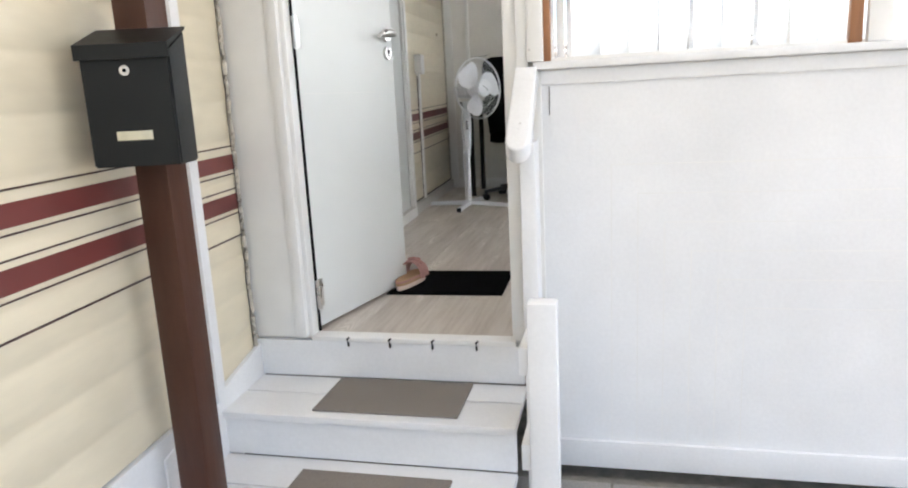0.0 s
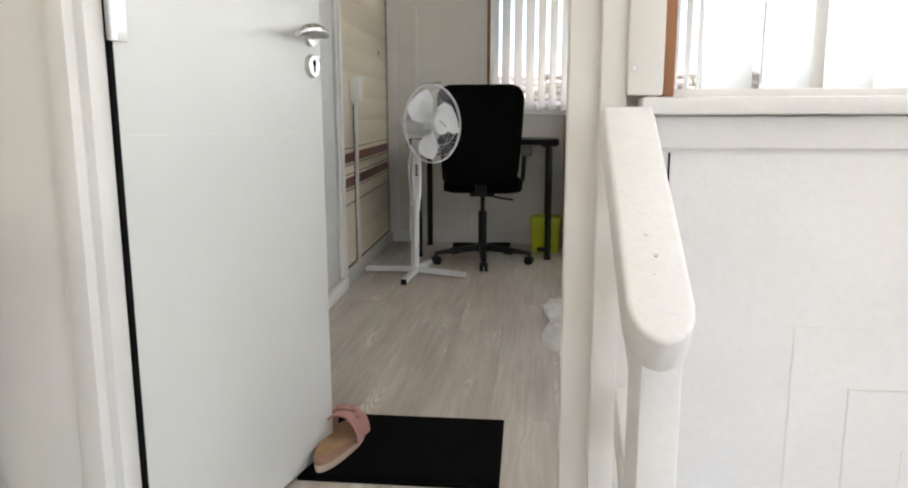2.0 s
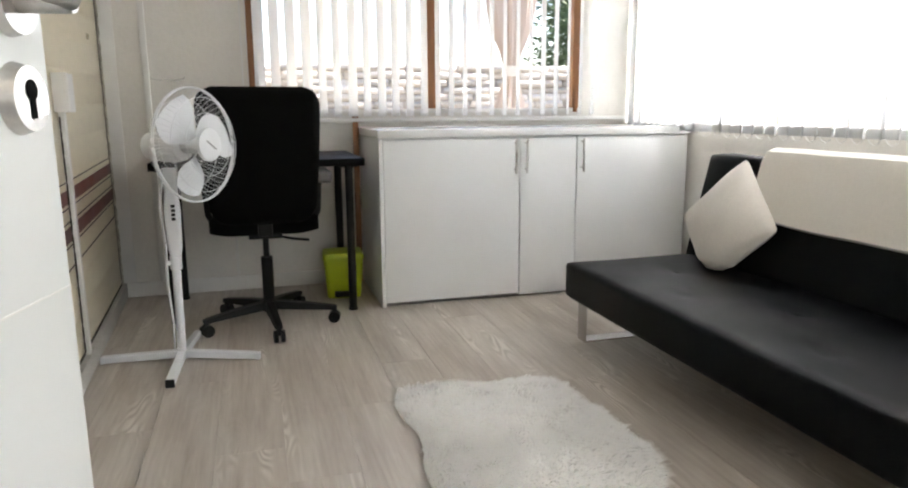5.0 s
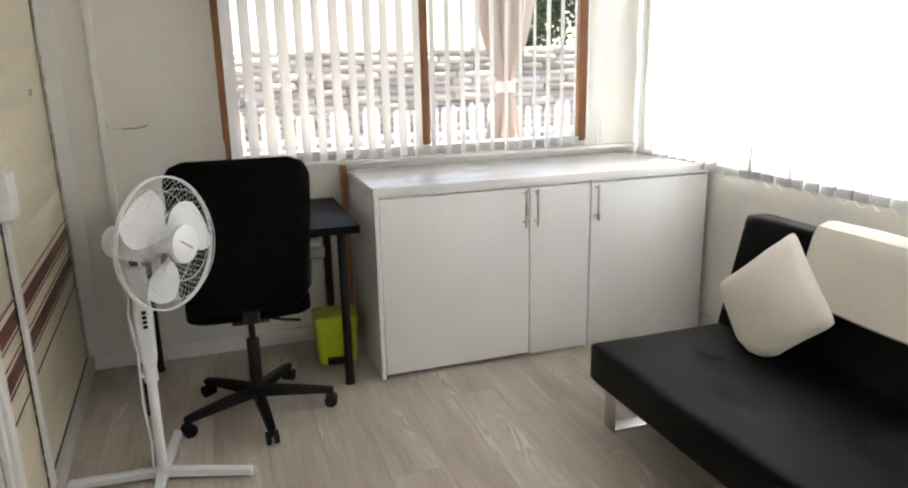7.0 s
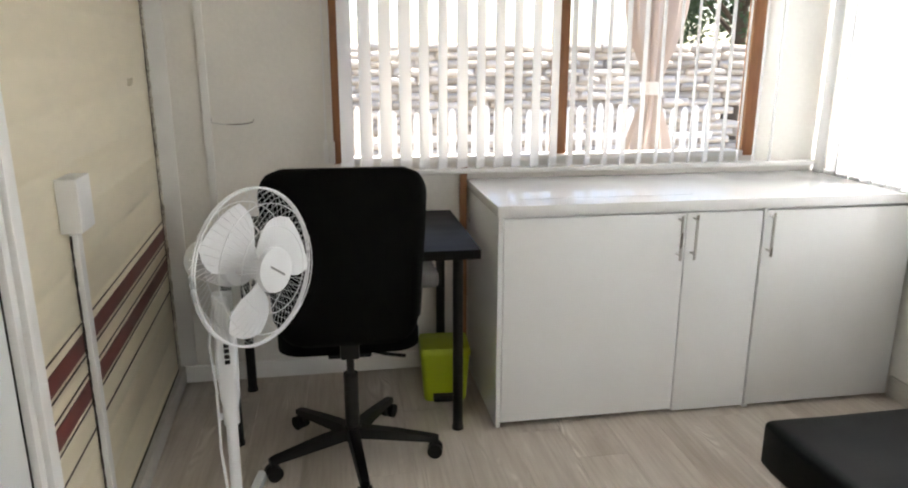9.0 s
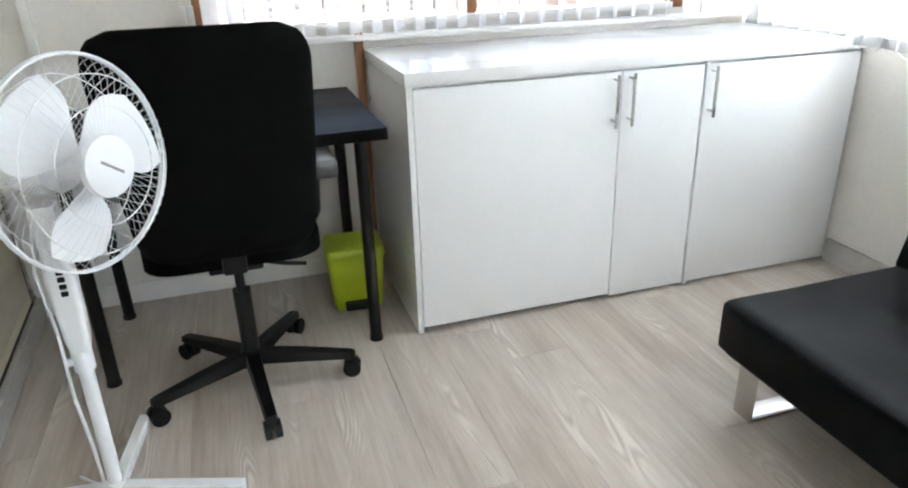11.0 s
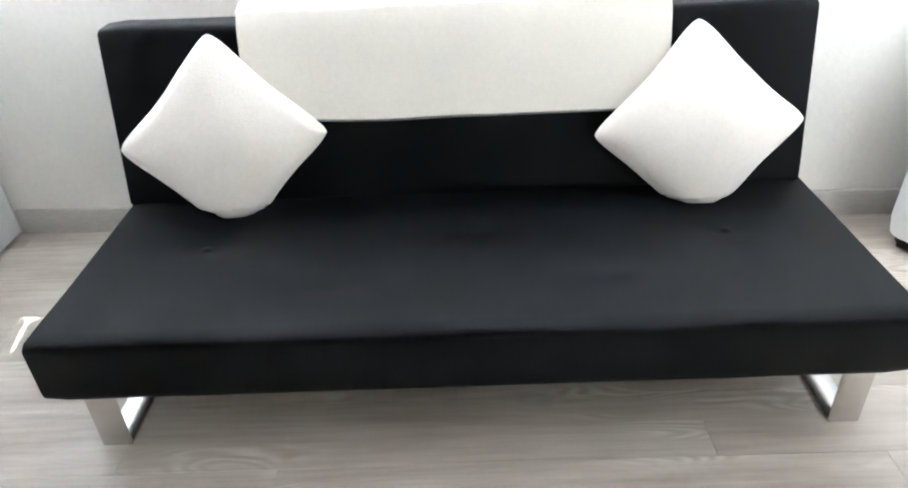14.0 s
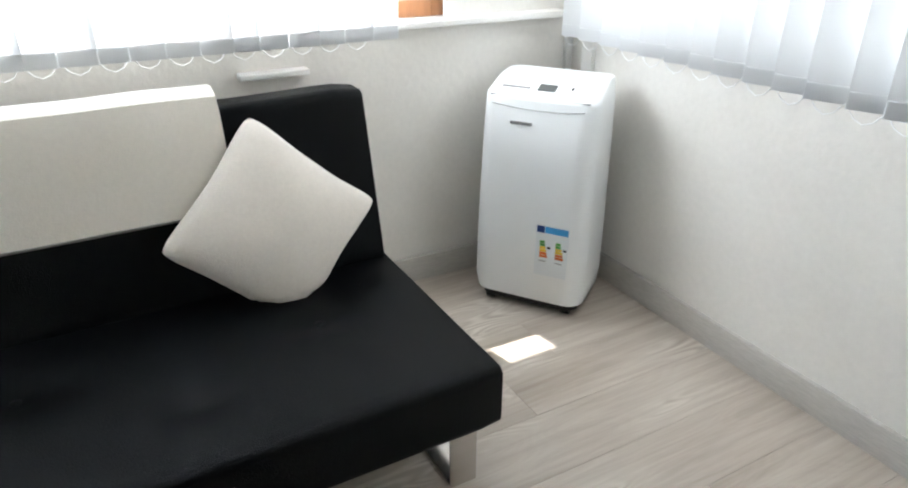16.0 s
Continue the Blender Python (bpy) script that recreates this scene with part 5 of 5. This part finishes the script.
part("panel_marks", on_top(-0.078, -0.072, 0.55, 0.68), BLACK_PLASTIC, ac, "dark sensor dot", False)
part("emblem", on_front(0.012, 0.075, 0.640, 0.649), GREY_PLASTIC, ac, "small grey emblem", False)
LX = -0.075
lab = part("energy_label", on_front(LX - 0.048, LX + 0.048, 0.155, 0.330), PAPER, ac, "energy label sticker with coloured bars", False)
part("label_bar", on_front(LX - 0.046, LX + 0.022, 0.306, 0.328, 0.0022, 0.0003), BLUE, lab, "blue bar", False)
part("label_bar", on_front(LX + 0.024, LX + 0.046, 0.306, 0.328, 0.0022, 0.0003), NAVY, lab, "navy bar", False)
for cx in (LX + 0.025, LX - 0.022):
    for k, mm in enumerate((GREEN_L, GREEN_L, YELLOW_L, YELLOW_L, RED_L, RED_L)):
        part("label_bar", on_front(cx - 0.004 - 0.002 * k, cx + 0.010, 0.270 - 0.010 * k, 0.278 - 0.010 * k, 0.0022, 0.0003), mm, lab, "", False)
    part("label_bar", on_front(cx - 0.022, cx - 0.012, 0.252, 0.259, 0.0022, 0.0003), BLACK_PLASTIC, lab, "", False)
    part("label_bar", on_front(cx - 0.010, cx + 0.010, 0.205, 0.208, 0.0022, 0.0003), GREY_PLASTIC, lab, "", False)

# ---- sheepskin rug ----
rug = thing("sheepskin_rug", "white fluffy sheepskin rug on the laminate floor", "rug", at=Matrix.Translation((0.615, 4.86, 0)))


def rug_r(a):
    """Distance from the rug's middle to its edge in the direction a."""
    c, s = math.cos(a), math.sin(a)
    r = 1 / math.sqrt((c / 0.300) ** 2 + (s / 0.490) ** 2)
    for deg, amp, wd in ((122, 0.13, 0.26), (55, 0.07, 0.22), (-35, 0.03, 0.3), (-150, 0.03, 0.3), (88, -0.05, 0.2), (165, -0.015, 0.3)):
        d = (a - radians(deg) + math.pi) % (2 * math.pi) - math.pi
        r += amp * math.exp(-(d / wd) ** 2)
    return r * (1 + 0.03 * noise.noise((c * 4, s * 4, 1)))


bm = B()
rings = []
NA = 72
for f, z in ((1.0, 0.0), (1.0, 0.006), (0.97, 0.014), (0.85, 0.020), (0.55, 0.022), (0.2, 0.022)):
    rings.append([Vector((rug_r(2 * math.pi * i / NA) * f * math.cos(2 * math.pi * i / NA), rug_r(2 * math.pi * i / NA) * f * math.sin(2 * math.pi * i / NA), z)) for i in range(NA)])
loft(bm, rings)
part("hide", bm, FUR, rug)
rnd = random.Random(4)
verts, faces = [], []
for _ in range(32000):
    a = rnd.uniform(0, 2 * math.pi)
    R = rug_r(a)
    f = math.sqrt(rnd.random())
    x, y = R * f * math.cos(a), R * f * math.sin(a)
    k = noise.noise((x * 14, y * 14, 0)) * 3.0
    lean = Vector((math.cos(a) * 0.5 * f + 0.6 * math.cos(k), math.sin(a) * 0.5 * f + 0.6 * math.sin(k) - 0.1, 0.0)) * rnd.uniform(0.012, 0.032)
    h = rnd.uniform(0.010, 0.020)
    q = rnd.uniform(0, math.pi)
    w = Vector((math.cos(q), math.sin(q), 0)) * 0.0021
    p = Vector((x, y, 0.016 if f < 0.9 else 0.008))
    i0 = len(verts)
    mid = p + lean * 0.4 + Vector((0, 0, h * 0.75))
    tip = p + lean * 1.1 + Vector((0, 0, h))
    verts += [tuple(p - w), tuple(p + w), tuple(mid + w * 0.8), tuple(mid - w * 0.8), tuple(tip)]
    faces += [(i0, i0 + 1, i0 + 2, i0 + 3), (i0 + 3, i0 + 2, i0 + 4)]
me = bpy.data.meshes.new("wool")
me.from_pydata(verts, [], faces)
me.materials.append(WOOL)
wool = new("wool", me)
wool.parent = rug
wool["kind"] = "stuff"

# ---- outside the windows ----
fence = thing("picket_fence", "white picket fence outside the window", "fence", at=Matrix.Translation((1.0, 11.0, GROUND_Z)))
pm = B()
loft(pm, [[Vector((x, y, z)) for x, y in ((-w, -0.01), (w, -0.01), (w, 0.01), (-w, 0.01))] for z, w in ((0.0, 0.035), (1.26, 0.035), (1.31, 0.028), (1.34, 0.01))])
picket_me = mesh_of("picket", pm, WHITE_OUT)
for i in range(48):
    p = new("picket", picket_me)
    p.parent = fence
    p.matrix_local = Matrix.Translation((-2.6 + 0.115 * i, 0.12 * math.sin(i * 0.2), 0.03 * math.sin(i * 0.55)))
for z in (0.35, 1.0):
    bm = B()
    box(bm, -2.7, 2.9, 0.03, 0.06, z, z + 0.06, 0.004)
    part("rail", bm, WHITE_OUT, fence)

pile = thing("dry_stone_wall", "high pale dry stone wall behind the fence", "stone wall", at=Matrix.Translation((1.2, 13.2, GROUND_Z)))
lm = B()
box(lm, -0.5, 0.5, -0.25, 0.25, -0.5, 0.5, 0.14, 2)
for v in lm.verts:
    v.co += Vector((0.10, 0.04, 0.12)) * noise.noise(v.co * 2.3)
stone_me = mesh_of("stone", lm, STONE)
# pale slab added to lighten the gaps between stones, standing for haze
bm = B()
box(bm, -2.1, 3.7, -0.17, 0.2, 0.0, 2.0)
part("core", bm, GAP_FILL, pile, "added pale filler behind the stone gaps")
rnd = random.Random(9)
for r_ in range(20):
    x = -2.2 + rnd.uniform(0, 0.2)
    for c_ in range(15):
        w_ = rnd.uniform(0.30, 0.58)
        o = new("stone", stone_me)
        o.parent = pile
        o.matrix_local = Matrix.LocRotScale((x + w_ / 2, rnd.uniform(-0.04, 0.04), 0.05 + 0.101 * r_ + rnd.uniform(-0.008, 0.008)), Euler((0, rnd.uniform(-0.05, 0.05), 0)), (w_ * 1.04, 1, rnd.uniform(0.092, 0.118)))
        x += w_
tree = thing("tree", "leafy green tree beyond the stone wall", "tree", at=Matrix.Translation((7.6, 17.0, GROUND_Z)))
bm = B()
rod(bm, (0, 0, -0.1), (0.1, 0, 3.0), 0.20, 0.10, n=10)
for a in range(6):
    q = a * 1.05
    rod(bm, (0.08, 0, 1.8 + 0.2 * a), (0.08 + 1.3 * math.cos(q), 1.3 * math.sin(q), 3.0 + 0.25 * a), 0.06, 0.02, n=6)
part("trunk", bm, BARK, tree)
rnd = random.Random(5)
verts, faces = [], []
for _ in range(9000):
    k = rnd.randrange(12)
    cc = Vector((1.3 * math.cos(k * 2.4), 1.3 * math.sin(k * 2.4), 2.2 + 0.2 * k))
    d = Vector((rnd.gauss(0, 1), rnd.gauss(0, 1), rnd.gauss(0, 1))).normalized() * rnd.uniform(0.2, 0.85)
    c = cc + d
    u = Vector((rnd.gauss(0, 1), rnd.gauss(0, 1), rnd.gauss(0, 0.5))).normalized()
    w = u.cross(Vector((rnd.gauss(0, 1), rnd.gauss(0, 1), rnd.gauss(0, 1)))).normalized()
    i0 = len(verts)
    verts += [tuple(c - u * 0.09), tuple(c + w * 0.035), tuple(c + u * 0.09), tuple(c - w * 0.035)]
    faces.append((i0, i0 + 1, i0 + 2, i0 + 3))
me = bpy.data.meshes.new("crown")
me.from_pydata(verts, [], faces)
me.materials.append(FOLIAGE)
crown = new("crown", me)
crown.parent = tree

curt = thing("tied_curtain", "taupe curtain tied in the middle, hanging outside the window", "curtain", at=Matrix.Translation((1.65, 7.75, -0.58)))
bm = B()
rings = []
for i in range(31):
    u = i / 30
    z = 0.15 + 2.78 * u
    tie = math.exp(-((z - 1.78) / 0.22) ** 2)
    w = 0.115 * (1 - 0.62 * tie) + 0.05 * max(0, z - 1.88)
    row = []
    for j in range(48):
        q = 2 * math.pi * j / 48
        f = 1 + 0.42 * (1 - 0.6 * tie) * math.sin(9 * q + 2 * math.sin(z * 2))
        row.append(Vector((w * f * math.cos(q), 0.06 * f * math.sin(q) * (1 - 0.4 * tie), z)))
    rings.append(row)
loft(bm, rings)
part("drape", bm, CURTAIN, curt)
bm = B()
loft(bm, [[Vector((x, y, z)) for x, y in round_rect(0, 0, 0.12, 0.09, 0.04)] for z in (1.75, 1.82)])
part("tie_band", bm, WHITE_TRIM, curt, "white tie band")

table = thing("garden_table", "white garden table outside the window", "table", at=Matrix.Translation((0.15, 8.9, GROUND_Z)))
bm = B()
box(bm, -0.45, 0.45, -0.4, 0.4, 0.70, 0.74, 0.01)
part("tabletop", bm, WHITE_OUT, table)
for y in (-0.36, 0.36):
    bm = B()
    box(bm, -0.37, 0.37, y - 0.012, y + 0.012, 0.50, 0.698, 0.004)
    part("apron", bm, GREY_PLASTIC, table, "grey apron board")
for x in (-0.4, 0.4):
    for y in (-0.35, 0.35):
        bm = B()
        box(bm, x - 0.025, x + 0.025, y - 0.025, y + 0.025, 0, 0.70, 0.004)
        part("leg", bm, WHITE_OUT, table)

# ---- paving slabs before the steps, parts of one pavement ----
bm = B()
box(bm, -0.6, 4.0, -2.0, 3.09, GROUND_Z - 0.04, GROUND_Z - 0.012)
pavement = structure("pavement", bm, GROUND, "grey concrete slab paving", "pavement")
sm = B()
box(sm, -0.1965, 0.1965, -0.1965, 0.1965, -0.03, 0.0, 0.004, 1)
slab_me = mesh_of("slab", sm, PAVE)
rnd = random.Random(2)
for i in range(11):
    for j in range(12):
        o = new("slab", slab_me)
        o.parent = pavement
        o.matrix_local = Matrix.LocRotScale((-0.38 + 0.4 * i, -1.55 + 0.4 * j, GROUND_Z + rnd.uniform(-0.002, 0.002)), Euler((rnd.uniform(-0.004, 0.004), rnd.uniform(-0.004, 0.004), 0)), None)

# ---- laminate planks, parts of the floor ----
PW, PL = 0.190, 1.28
pm = {}


def plank_mesh(w, length):
    key = (round(w, 3), round(length, 3))
    if key not in pm:
        b = B()
        box(b, 0.0003, w - 0.0003, 0.0003, length - 0.0003, -0.008, 0.0, 0.0005, 1)
        pm[key] = mesh_of("plank", b, FLOOR)
    return pm[key]


x = -0.80
row = 0
while x < NORTH_END - 0.081:
    w = min(PW, NORTH_END - 0.08 - x)
    y = FRONT_OUT + 0.03
    first = (0.42, 0.85, 1.20, 0.62)[row % 4]
    while y < BACK_IN - 0.001:
        ln = min(first if y < FRONT_OUT + 0.04 else PL, BACK_IN - y)
        o = new("plank", plank_mesh(w, ln))
        o.parent = floor
        o.matrix_local = Matrix.Translation((x, y, 0))
        y += ln
    x += PW
    row += 1
